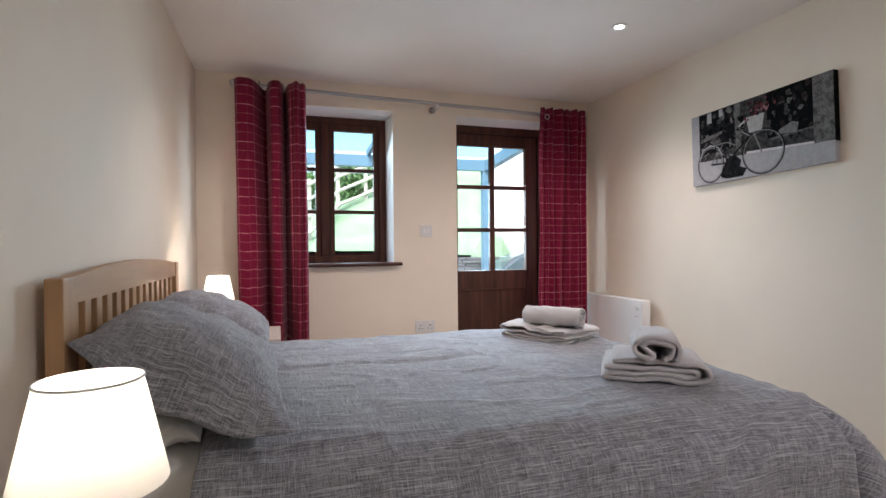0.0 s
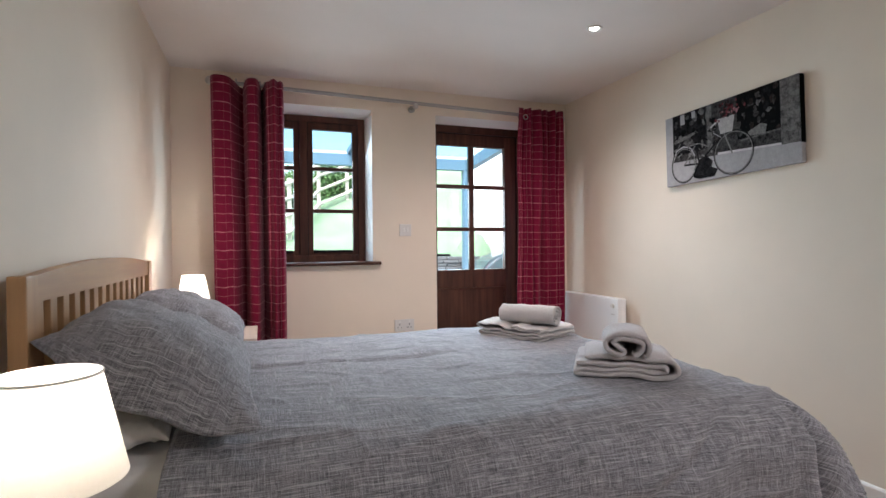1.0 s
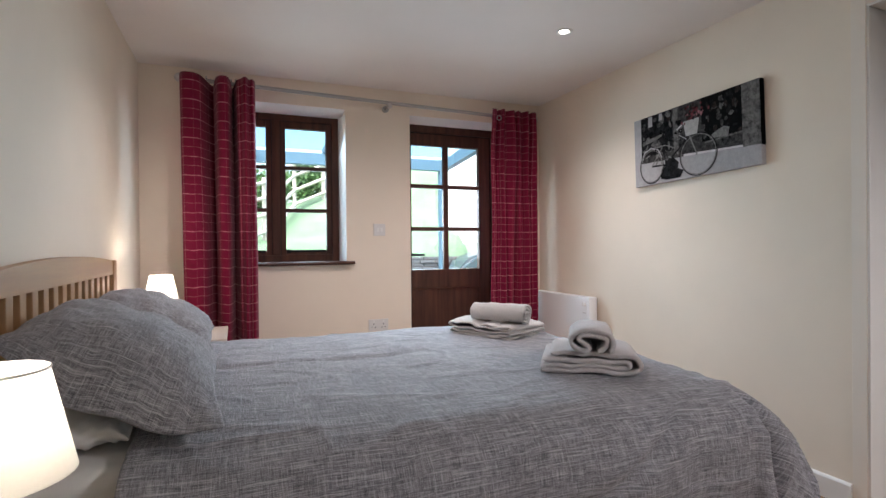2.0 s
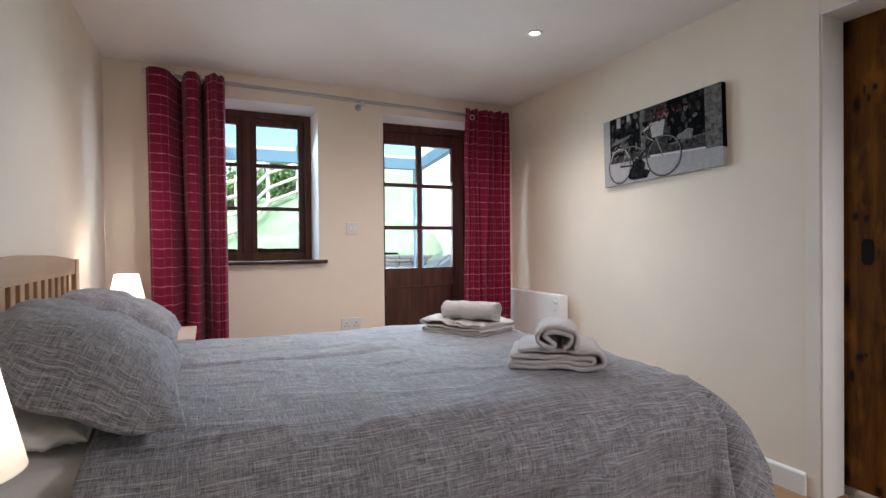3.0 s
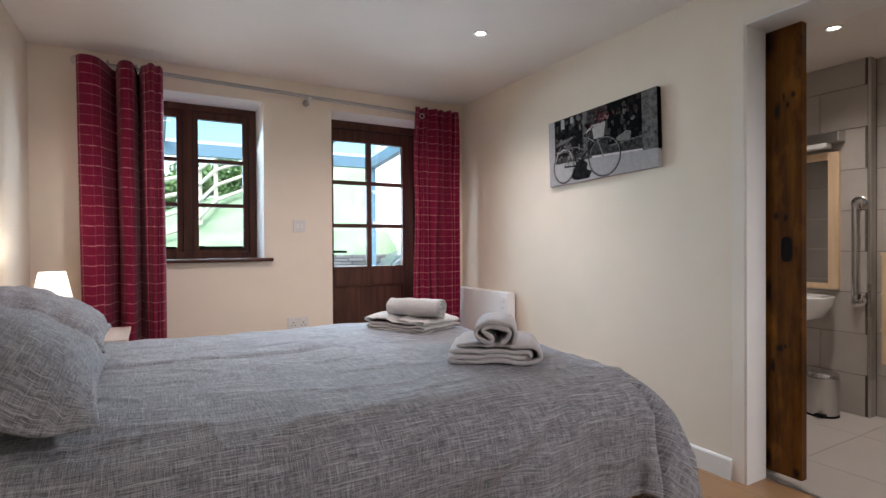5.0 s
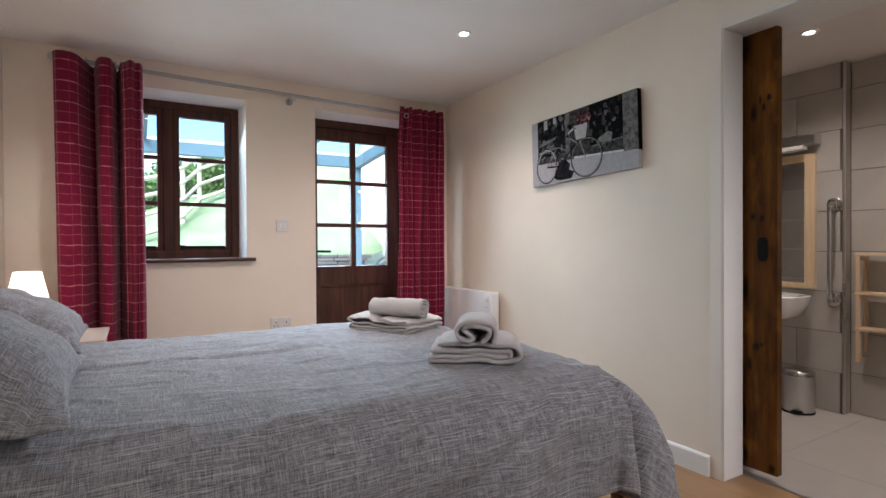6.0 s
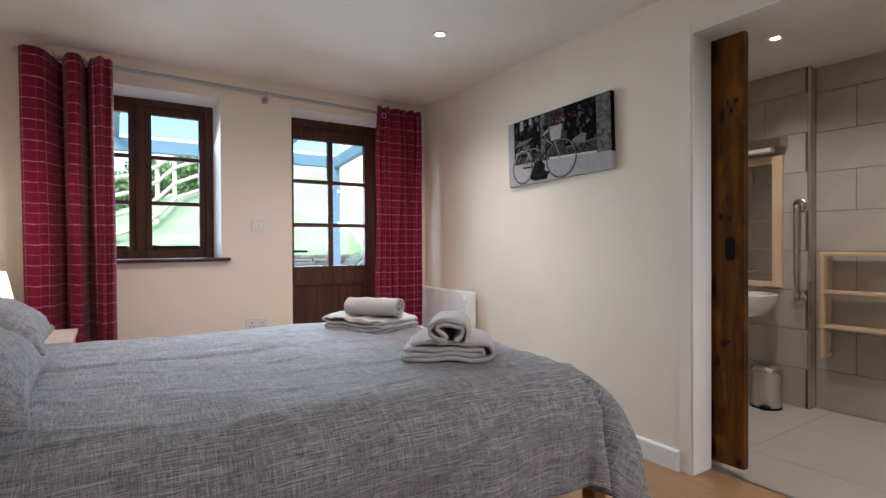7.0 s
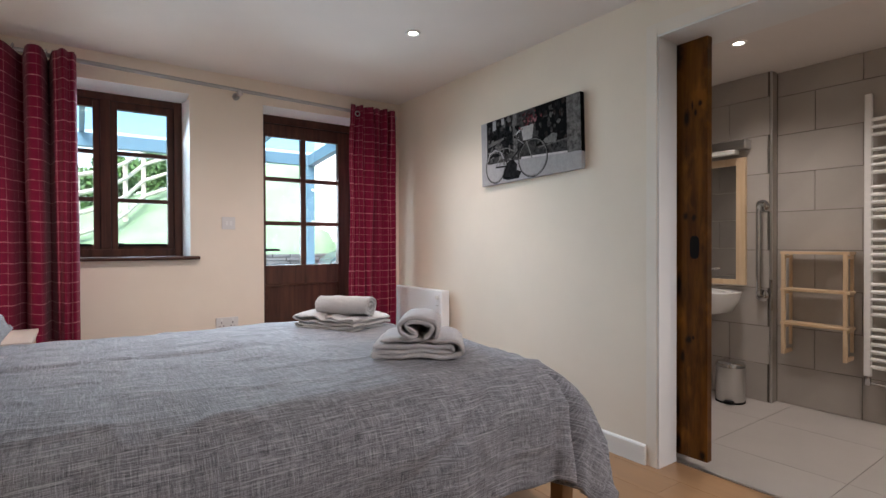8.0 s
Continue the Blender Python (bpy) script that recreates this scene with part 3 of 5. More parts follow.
bm = sheet(duvet_point, 230, 210, lambda u, v: (u * (MX1 + DROP - HEAD), v * (MY1 - MY0 + 2 * DROP)))
duvet = single("duvet", bm, M_LINEN, "grey slub-weave duvet spread over the bed, hanging at the sides", "duvet")
so = duvet.modifiers.new("thickness", 'SOLIDIFY')
so.thickness, so.offset = 0.022, -1.0


def pillow(name, centre, size, rot, material, label, plump=1.0, seed=0.0, group="", sag=0.0, under=1.0, soft=0.42, skew=0.0):
    """A stuffed pillow with pinched corners, creases and a seam border."""
    L, W, T = size
    m = pose(*centre, *rot)

    def fn_for(side):
        def fn(u, v):
            a, b = math.sin(math.pi * (u - 0.5)), math.sin(math.pi * (v - 0.5))
            fa, fb = max(0.0, 1 - abs(a) ** 2.8), max(0.0, 1 - abs(b) ** 3.2)
            h = (fa * fb) ** soft * T / 2 * plump * (1.0 if side > 0 else under) * (1 - 0.22 * max(0.0, a) if skew else 1.0)
            pinch_a = 1 - 0.075 * (1 - abs(b) ** 2) * abs(a) ** 3
            pinch_b = 1 - 0.075 * (1 - abs(a) ** 2) * abs(b) ** 3
            k = Vector((a * 2.3 + seed, b * 2.3, seed * 2))
            crease = 0.014 * noise.noise(k * 1.6) + 0.005 * noise.noise(k * 4.0)
            pull = abs(noise.noise(Vector((a * 5.0 + b * 2.5, b * 1.6 - a, seed + 7))))
            crease -= 0.012 * max(0.0, 1 - pull / 0.16) * (abs(a * b) ** 0.7)
            rim = min(1.0, h / 0.03)
            h += crease * rim
            wave = 0.008 * math.sin(a * 7 + seed) * abs(b) ** 4 + 0.008 * math.sin(b * 6 + seed) * abs(a) ** 4
            return m @ Vector((a * W / 2 * pinch_a, b * L / 2 * pinch_b - skew * a * max(0.0, -b), side * max(0.0, h) + wave - sag * (1 - a * a) * abs(b) ** 3))
        return fn
    bm = sheet(fn_for(1), 44, 56, lambda u, v: (math.sin(math.pi * (u - 0.5)) * W * 0.65 + seed, math.sin(math.pi * (v - 0.5)) * L * 0.65))
    other = sheet(fn_for(-1), 44, 56, lambda u, v: (math.sin(math.pi * (u - 0.5)) * W / 2 + seed + 0.7, math.sin(math.pi * (v - 0.5)) * L / 2))
    me = bpy.data.meshes.new("half")
    other.to_mesh(me)
    other.free()
    bm.from_mesh(me)
    bpy.data.meshes.remove(me)
    bmesh.ops.remove_doubles(bm, verts=bm.verts, dist=0.0005)
    return single(name, bm, material, label, "pillow", group)


pillow("pillow", (0.345, 2.30, 0.680), (0.66, 0.25, 0.110), (0, 2, 2), M_SHEET, "white cotton pillow lying flat beneath a grey one", 0.9, 3.1, "pillows on the bed")
pillow("pillow", (0.375, 2.96, 0.668), (0.62, 0.30, 0.092), (0, 2, -2), M_SHEET, "white cotton pillow lying flat beneath a grey one", 0.9, 5.3, "pillows on the bed")
pillow("pillow", (0.434, 2.262, 0.806), (0.72, 0.49, 0.222), (0, 22.5, 2), M_LINEN, "plump grey slub-weave pillow leaning on the headboard", 1.0, 0.4, "pillows on the bed", 0.060, 0.5, 0.6, 0.105)
pillow("pillow", (0.408, 2.97, 0.796), (0.64, 0.45, 0.215), (0, 22, 2), M_LINEN, "plump grey slub-weave pillow leaning on the headboard", 1.0, 1.9, "pillows on the bed", 0.05, 0.7, 0.5)


# ---- towels ----
def flowing(pts, steps=7):
    """A smooth line through a few plan points."""
    out = []
    p = [pts[0]] + list(pts) + [pts[-1]]
    for k in range(len(p) - 3):
        a, b, c, d = (Vector(q) for q in p[k:k + 4])
        for i in range(steps):
            f = i / steps
            out.append(0.5 * (2 * b + (c - a) * f + (2 * a - 5 * b + 4 * c - d) * f * f + (3 * b - a - 3 * c + d) * f ** 3))
    out.append(Vector(pts[-1]))
    return out


def towel(origin, along, axis, depth, line, th, material, label, seed, rough=0.004, plug=None, skew=0.0):
    """Thick cloth following a folded or rolled line in (along, up), drawn out along its axis with soft ends."""
    a, d = Vector((*along, 0)).normalized(), Vector((*axis, 0)).normalized()
    o = Vector(origin)
    n = len(line)
    normal = []
    for i in range(n):
        t = (line[min(n - 1, i + 1)] - line[max(0, i - 1)]).normalized()
        normal.append(Vector((-t.y, t.x)))
    bm = bmesh.new()
    stations = (0.0, 0.008, 0.022, 0.05, 0.10, 0.17, 0.25, 0.33, 0.42, 0.5, 0.58, 0.67, 0.75, 0.83, 0.90, 0.95, 0.978, 0.992, 1.0)
    rows = []
    for s in stations:
        e = min(s, 1 - s) * depth
        k = min(1.0, 0.30 + 0.70 * math.sqrt(max(0.0, 1 - (1 - min(1.0, e / (th * 0.55))) ** 2)))
        ring = []
        for i in range(n):
            p = line[i]
            ends = min(1.0, 0.45 + 0.55 * min(i, n - 1 - i) / 2.0)
            wav = Vector((noise.noise(Vector((s * 3.5, p.x * 9, seed))), noise.noise(Vector((p.x * 14, s * 4.0 + p.y * 25, seed + 5))))) * rough
            wav.y += 0.4 * rough * noise.noise(Vector((p.x * 40, s * 22, seed + p.y * 60)))
            fat = th / 2 * (1 + 0.16 * noise.noise(Vector((i * 0.23, s * 5, seed + 2)))) * k * ends
            c = p + wav
            ring.append((c, normal[i] * fat, i))
        loop = [(c + q, i) for c, q, i in ring] + [(c - q, i) for c, q, i in ring[::-1]]
        lay = []
        for q, i in loop:
            lag = 0.006 * noise.noise(Vector((i * 0.11, seed, 3.0 if s < 0.5 else 8.0)))
            w = o + a * q.x + d * (s * depth + lag * (1 if e < 0.03 else 0)) + Vector((0, 0, q.y + skew * s * q.x))
            lay.append(bm.verts.new(w))
        rows.append(lay)
    m = 2 * n
    for r0, r1 in zip(rows, rows[1:]):
        for j in range(m):
            bm.faces.new((r0[j], r0[(j + 1) % m], r1[(j + 1) % m], r1[j]))
    for row in (rows[0], rows[-1]):
        for j in range(n - 1):
            bm.faces.new((row[j], row[j + 1], row[m - 2 - j], row[m - 1 - j]))
    if plug:
        # added cone that closes the hollow and blocks light from its far end
        inner = [bm.verts.new(o + a * plug[0] * math.cos(q) + d * depth * (0.62 + 0.05 * math.sin(3 * q)) + Vector((0, 0, plug[1] * math.sin(q)))) for q in np.linspace(0, 2 * math.pi, 20, endpoint=False)]
        tip = bm.verts.new(o + d * depth * 0.8)
        for k in range(20):
            bm.faces.new((inner[k], inner[(k + 1) % 20], tip))
    bmesh.ops.recalc_face_normals(bm, faces=bm.faces[:])
    return single("towel", bm, material, label, "towel", "towels on the bed", smooth=70)


# folded in four: two nested bends at one end
Z0 = 0.664
fold = flowing([(0.040, 0.064), (0.12, 0.066), (0.22, 0.064), (0.30, 0.060), (0.328, 0.050), (0.339, 0.033), (0.330, 0.017), (0.30, 0.0085), (0.20, 0.0085),
                (0.10, 0.009), (0.03, 0.010), (0.010, 0.016), (0.03, 0.0245), (0.10, 0.025), (0.20, 0.0245), (0.285, 0.025), (0.300, 0.033), (0.285, 0.0415), (0.20, 0.042), (0.10, 0.043), (0.012, 0.042)])
fold = [Vector((p.x * 0.95, p.y)) for p in fold]
towel((1.652, 2.140, Z0), (0.81, -0.586), (0.586, 0.81), 0.26, fold, 0.0160, M_TOWEL, "grey towel folded flat on the duvet", 1.0, 0.007)
# rolled with its end folded in, leaving a ragged hollow
RX_, RZ_ = 0.077, 0.042
roll = flowing([(x * RX_, z * RZ_) for x, z in ((0.72, -0.84), (0.83, -0.45), (0.81, 0.15), (0.62, 0.60), (0.2, 0.80), (-0.25, 0.80), (-0.62, 0.60), (-0.85, 0.18), (-0.82, -0.3),
                (-0.58, -0.68), (-0.28, -0.80), (-0.12, -0.58), (-0.36, -0.22), (-0.54, 0.08), (-0.42, 0.36), (-0.1, 0.42), (0.3, 0.40), (0.57, 0.18), (0.56, -0.22), (0.44, -0.56), (0.24, -0.80))])
towel((1.781, 2.028, 0.776), (0.80, -0.60), (0.60, 0.80), 0.20, roll, 0.0158, M_TOWEL, "grey towel rolled up on a folded one", 4.0, 0.005, plug=(0.067, 0.037))
# loosely folded, with gaping loops
fold = flowing([(0.37, 0.006), (0.25, 0.006), (0.10, 0.006), (0.01, 0.007), (-0.012, 0.014), (0.005, 0.023), (0.04, 0.026), (0.09, 0.018), (0.2, 0.017), (0.32, 0.017), (0.368, 0.022), (0.372, 0.032),
                (0.33, 0.034), (0.22, 0.030), (0.12, 0.034), (0.03, 0.043), (-0.018, 0.052), (-0.02, 0.064), (0.01, 0.068), (0.06, 0.066), (0.10, 0.066), (0.14, 0.060), (0.19, 0.052), (0.27, 0.048), (0.35, 0.046), (0.374, 0.052), (0.35, 0.059), (0.27, 0.060), (0.20, 0.063)])
fold = [Vector((p.x * 0.89, p.y * 0.95)) for p in fold]
towel((1.69, 2.985, Z0 - 0.003), (0.48, -0.877), (0.877, 0.48), 0.31, fold, 0.0088, M_TOWEL2, "pale grey towel loosely folded on the duvet", 2.0, 0.013, skew=-0.02)
roll = []
for i in range(110):
    q = -1.2 + i / 109 * 2 * math.pi * 2.7
    r = 1 - 0.76 * i / 109
    roll.append(Vector((0.064 * r * math.cos(q) * (1 + 0.05 * math.sin(2.3 * q)), 0.048 * r * math.sin(q))))
towel((1.806, 2.965, 0.766), (0.785, 0.62), (0.62, -0.785), 0.275, roll, 0.0092, M_TOWEL2, "pale grey towel rolled up on a folded one", 6.0, 0.007)


# ---- window ----
FY0, FY1 = 4.455, 4.525
win = thing("window_1", (0.975, 4.49, WZ0), "brown timber window with two casements of three panes", "window", kind="structure")
fx0, fx1, fz0, fz1 = 0.537, 1.416, 0.99, 2.037
part("window_frame", boxed((fx0, fx0 + 0.05, FY0, FY1, fz0, fz1), (fx1 - 0.05, fx1, FY0, FY1, fz0, fz1), (fx0 + 0.05, fx1 - 0.05, FY0, FY1, fz1 - 0.045, fz1),
                           (fx0 + 0.05, fx1 - 0.05, FY0, FY1, fz0, fz0 + 0.05), (0.948, 1.004, FY0, FY1, fz0 + 0.05, fz1 - 0.045), bevel=0.004), M_DARKWOOD, win)
for c0, c1 in ((0.583, 0.952), (1.000, 1.370)):
    z0, z1 = fz0 + 0.046, fz1 - 0.042
    st = 0.042
    cs = part("casement", boxed((c0, c0 + st, FY0 + 0.012, FY1 - 0.012, z0, z1), (c1 - st, c1, FY0 + 0.012, FY1 - 0.012, z0, z1),
                                (c0 + st, c1 - st, FY0 + 0.012, FY1 - 0.012, z1 - 0.052, z1), (c0 + st, c1 - st, FY0 + 0.012, FY1 - 0.012, z0, z0 + 0.034), bevel=0.003), M_DARKWOOD, win)
    p0, p1, q0, q1 = c0 + st, c1 - st, z0 + 0.034, z1 - 0.052
    # black strips draw the dark line of shade between casement and frame
    part("gap_shade", boxed((c0 + 0.004, c1 - 0.004, FY0 + 0.009, FY0 + 0.014, z1 - 0.006, z1 - 0.001), (c0 + 0.004, c0 + 0.008, FY0 + 0.009, FY0 + 0.014, z0, z1 - 0.006), (c1 - 0.008, c1 - 0.004, FY0 + 0.009, FY0 + 0.014, z0, z1 - 0.006)), M_BLACK, win, "black strip standing in for the shaded gap")
    for zb in (1.357, 1.661):
        part("glazing_bar", boxed((p0, p1, FY0 + 0.016, FY1 - 0.016, zb - 0.013, zb + 0.013), bevel=0.003), M_DARKWOOD_X, cs)
    for za, zb in ((q0, 1.344), (1.37, 1.648), (1.674, q1)):
        pn = part("pane", boxed((p0, p1, 4.488, 4.492, za, zb)), M_PANE, cs)
        pn.visible_shadow = False
    part("stay", boxed((p0 + 0.005, p1 - 0.01, FY0 - 0.004, FY0 + 0.008, q0 - 0.012, q0 + 0.004), (p0 + 0.0, p0 + 0.03, FY0 - 0.008, FY0 + 0.008, q0 - 0.018, q0 + 0.008), bevel=0.002), M_BLACK, cs, "black iron window stay")
bm = bmesh.new()
prism(bm, [(4.267, 0.970), (4.262, 0.979), (4.267, 0.988), (4.277, 0.991), (FY0, 0.991), (FY0, 0.968), (4.277, 0.968)], 0, 0.46, 1.492)
structure("window_sill", bm, M_DARKWOOD_X, "dark brown timber window board with a rounded nose", "window sill")

# ---- garden door ----
LY0, LY1 = 4.468, 4.512
gd = thing("door_1", (2.28, 4.49, 0), "brown timber half-glazed door with six panes, closed", "door", kind="structure")
part("door_frame", boxed((1.84, 1.884, FY0 - 0.008, 4.54, 0, 2.085), (2.674, 2.745, FY0 - 0.008, 4.54, 0, 2.085), (1.884, 2.674, FY0 - 0.008, 4.54, 1.985, 2.085), bevel=0.003), M_DARKWOOD, gd)
l0, l1 = 1.880, 2.678
px = ((1.985, 2.256), (2.300, 2.569))
pz = ((0.908, 1.213), (1.245, 1.55), (1.583, 1.888))
leaf = part("leaf", boxed((l0, px[0][0], LY0, LY1, 0.01, 1.990), (px[1][1], l1, LY0, LY1, 0.01, 1.990), (px[0][0], px[1][1], LY0, LY1, 1.888, 1.990),
                          (px[0][0], px[1][1], LY0, LY1, 0.762, 0.908), (px[0][0], px[1][1], LY0, LY1, 0.01, 0.21), bevel=0.003), M_DARKWOOD, gd)
part("panel", boxed((px[0][0], px[1][1], LY0 + 0.014, LY1 - 0.014, 0.21, 0.762)), M_DARKWOOD, leaf, "flush lower panel")
part("bead", boxed((px[0][0], px[1][1], LY0 + 0.004, LY0 + 0.014, 0.748, 0.761), (px[0][0], px[0][0] + 0.012, LY0 + 0.004, LY0 + 0.014, 0.211, 0.747), (px[1][1] - 0.012, px[1][1], LY0 + 0.004, LY0 + 0.014, 0.211, 0.747), bevel=0.003), M_DARKWOOD_X, leaf)
part("glazing_bar", boxed((2.257, 2.299, LY0 + 0.005, LY1 - 0.005, 0.908, 1.888), bevel=0.003), M_DARKWOOD, leaf)
for zb in (1.229, 1.5665):
    for a, b in px:
        part("glazing_bar", boxed((a, b, LY0 + 0.005, LY1 - 0.005, zb - 0.016, zb + 0.016), bevel=0.003), M_DARKWOOD_X, leaf)
for a, b in px:
    for c, d in pz:
        pn = part("pane", boxed((a, b, 4.488, 4.492, c, d)), M_PANE, leaf)
        pn.visible_shadow = False
# the door leaf's shaded gap, likewise put in as black strips
part("gap_shade", boxed((1.885, 2.673, LY0 - 0.003, LY0 + 0.004, 1.979, 1.985), (2.668, 2.673, LY0 - 0.003, LY0 + 0.004, 0.01, 1.979)), M_BLACK, gd, "black strip standing in for the shaded gap")
hd = part("handle", boxed((1.918, 1.948, LY0 - 0.008, LY0, 0.93, 1.10), bevel=0.003), M_BLACK, leaf, "black iron lever handle")
part("lever", tube(bmesh.new(), [(1.933, LY0, 1.027), (1.933, LY0 - 0.042, 1.027), (1.95, LY0 - 0.05, 1.027), (2.07, LY0 - 0.05, 1.025)], [0.011, 0.011, 0.011, 0.009], 10), M_BLACK, hd, "", 50)


# ---- curtains and rail ----
RY = 4.205
SET = 0.050


def rod_z(x):
    return 2.147 - 0.046 * (x - 0.38) / 2.2


rail = thing("curtain_rail", (1.7, RY, rod_z(1.7)), "slim brushed metal curtain pole with ball ends", "curtain pole")
part("pole", tube(bmesh.new(), [(0.400, RY, rod_z(0.400)), (2.93, RY, rod_z(2.93))], 0.0125, 16), M_POLE, rail, "", 50)
for x in (0.394, 2.94):
    bm = bmesh.new()
    bmesh.ops.create_uvsphere(bm, u_segments=18, v_segments=12, radius=0.028, matrix=Matrix.Translation((x, RY - 0.004, rod_z(x))))
    part("finial", bm, M_STEEL, rail, "metal ball end", 60)
for x in (0.46, 1.735, 2.87):
    part("bracket", tube(tube(bmesh.new(), [(x, BACK, rod_z(x) - 0.02), (x, RY - 0.005, rod_z(x) - 0.02)], 0.009, 12), [(x, BACK, rod_z(x) - 0.02), (x, BACK - 0.012, rod_z(x) - 0.02)], 0.024, 18), M_POLE, rail, "", 50)
    bm = bmesh.new()
    bmesh.ops.create_uvsphere(bm, u_segments=16, v_segments=10, radius=0.021, matrix=Matrix.Translation((x, RY - 0.006, rod_z(x) - 0.022)))
    part("bracket_cup", bm, M_STEEL, rail, "", 60)


def curtain(x0, x1, b0, b1, ztop, zbot, knots, turns, amp, seed, sharp, pleat, loose):
    """An eyelet curtain drawn aside: deep rounded folds that loosen towards the hem."""
    t = thing("curtain", ((x0 + x1) / 2, RY, zbot), "deep red checked eyelet curtain drawn to the side", "curtain", "curtains")

    def plan(u, w):
        a, b = x0 + (b0 - x0) * w, x1 + (b1 - x1) * w
        q = math.pi * float(np.interp(u + 0.012 * math.sin(3 * w + 9 * u), knots, turns))
        c = 1 - 2 * (0.84 * abs(math.sin(q / 2)) ** sharp + 0.16 * math.sin(q / 2) ** 2)
        amp_w = amp * (1 - 0.15 * w) * (1 + 0.08 * math.sin(3 * u * math.pi + seed))
        dy = -amp_w * c + pleat * math.sin(u * 63 + seed + 1.2 * math.sin(2 * w + 5 * u)) * min(1.0, max(0.0, (u - 0.74) / 0.06) if loose < 0.015 else 1.0)
        sway = loose * noise.noise(Vector((u * 5, w * 3, seed)))
        x = a + (b - a) * u + 0.007 * math.sin(q) * (1 - 0.3 * w) + sway
        return x, RY + dy + 0.008 * noise.noise(Vector((u * 9, w * 2.4, seed + 4))) * (0.3 + w) * (loose / 0.01) - SET
    lens = [0.0]
    nu, nv = 300, 36
    for i in range(nu):
        p, q = plan(i / nu, 0.3), plan((i + 1) / nu, 0.3)
        lens.append(lens[-1] + math.hypot(p[0] - q[0], p[1] - q[1]))

    def fn(u, v):
        x, y = plan(u, v)
        z = ztop + (zbot - ztop) * v + 0.004 * math.sin(u * 40) * v + 0.10 * (RY - SET - y) * max(0.0, 1 - 6 * v)
        return Vector((x, y, z))
    bm = sheet(fn, nu, nv, lambda u, v: (lens[round(u * nu)], v * (ztop - zbot)))
    ob = part("cloth", bm, M_CURTAIN, t)
    so = ob.modifiers.new("thickness", 'SOLIDIFY')
    so.thickness = 0.0025
    prev = None
    for i in range(nu + 1):
        x, y = plan(i / nu, 0.02)
        if prev is not None and (prev[1] - RY + SET) * (y - RY + SET) < 0:
            xm = (x + prev[0]) / 2
            ring = [(xm + 0.004 * math.sin(a), RY + 0.026 * math.cos(a), rod_z(xm) + 0.026 * math.sin(a)) for a in np.linspace(0, 2 * math.pi, 20, endpoint=False)]
            part("eyelet", tube(bmesh.new(), ring, 0.0055, 8, closed=True), M_CHROME, t, "metal eyelet ring", 60)
        prev = (x, y)
    return t


curtain(0.413, 0.820, 0.432, 0.834, 2.134, 0.03, (0, 0.41, 0.70, 1), (-0.45, 1, 3, 4.5), 0.094, 1.0, 4.6, 0.015, 0.006)
drawn = curtain(2.535, 2.915, 2.495, 2.925, 2.136, 0.03, (0, 0.16, 0.34, 0.5, 0.72, 0.86, 1), (-0.2, 1, 3, 5, 7, 9, 10.5), 0.022, 6.0, 1.6, 0.009, 0.022)
ring = [(2.578 + 0.018 * math.cos(a), 4.122, rod_z(2.578) - 0.036 + 0.018 * math.sin(a)) for a in np.linspace(0, 2 * math.pi, 24, endpoint=False)]
part("eyelet", tube(bmesh.new(), ring, 0.0042, 8, closed=True), M_POLE, drawn, "metal eyelet ring", 60)


# ---- fittings on the window wall ----
def plate(name, x0, x1, z0, z1, label, category):
    t = thing(name, ((x0 + x1) / 2, BACK, z0), label, category)
    part("faceplate", boxed((x0, x1, BACK - 0.009, BACK, z0, z1), bevel=0.0025), M_PLATE, t)
    return t


sw = plate("light_switch", 1.637, 1.724, 1.172, 1.258, "white plastic double light switch", "light switch")
for x in (1.668, 1.695):
    part("rocker", boxed((x - 0.008, x + 0.008, BACK - 0.0125, BACK - 0.009, 1.20, 1.23), bevel=0.0015), M_PLASTIC, sw)
so2 = plate("power_socket", 1.594, 1.740, 0.477, 0.563, "white plastic double power socket", "power socket")
for x in (1.631, 1.703):
    part("rocker", boxed((x - 0.006, x + 0.006, BACK - 0.012, BACK - 0.009, 0.540, 0.556), bevel=0.0015), M_PLASTIC, so2)
    for dx, dz, w, h in ((0, 0.0, 0.006, 0.009), (-0.012, -0.022, 0.008, 0.005), (0.012, -0.022, 0.008, 0.005)):
        part("slot", boxed((x + dx - w / 2, x + dx + w / 2, BACK - 0.0102, BACK - 0.0088, 0.527 + dz - h / 2, 0.527 + dz + h / 2)), M_BLACK, so2)

# ---- panel heater ----
M_ENAMEL = plain("white_enamel", (0.86, 0.87, 0.88), 0.3, var=0.02, grain=60, relief=0.0)
ht = thing("electric_heater", (3.0, 3.87, 0.14), "white electric panel heater on the wall below the curtain", "heater")
HY0, HY1, HZ0, HZ1 = 3.545, 4.245, 0.15, 0.728
body = part("body", boxed((2.952, 3.022, HY0, HY1, HZ0, HZ1), bevel=0.008), M_ENAMEL, ht)
part("control_box", boxed((2.9495, 2.952, HY0 + 0.012, HY0 + 0.085, HZ1 - 0.14, HZ1 - 0.02), bevel=0.001), M_ENAMEL, body)
part("dial", tube(bmesh.new(), [(2.946, HY0 + 0.045, HZ1 - 0.05), (2.934, HY0 + 0.045, HZ1 - 0.05)], [0.016, 0.014], 18), M_PLASTIC, body, "round white dial", 40)
part("indicator", boxed((2.944, 2.946, HY0 + 0.03, HY0 + 0.062, HZ1 - 0.112, HZ1 - 0.106)), M_STEEL, body)
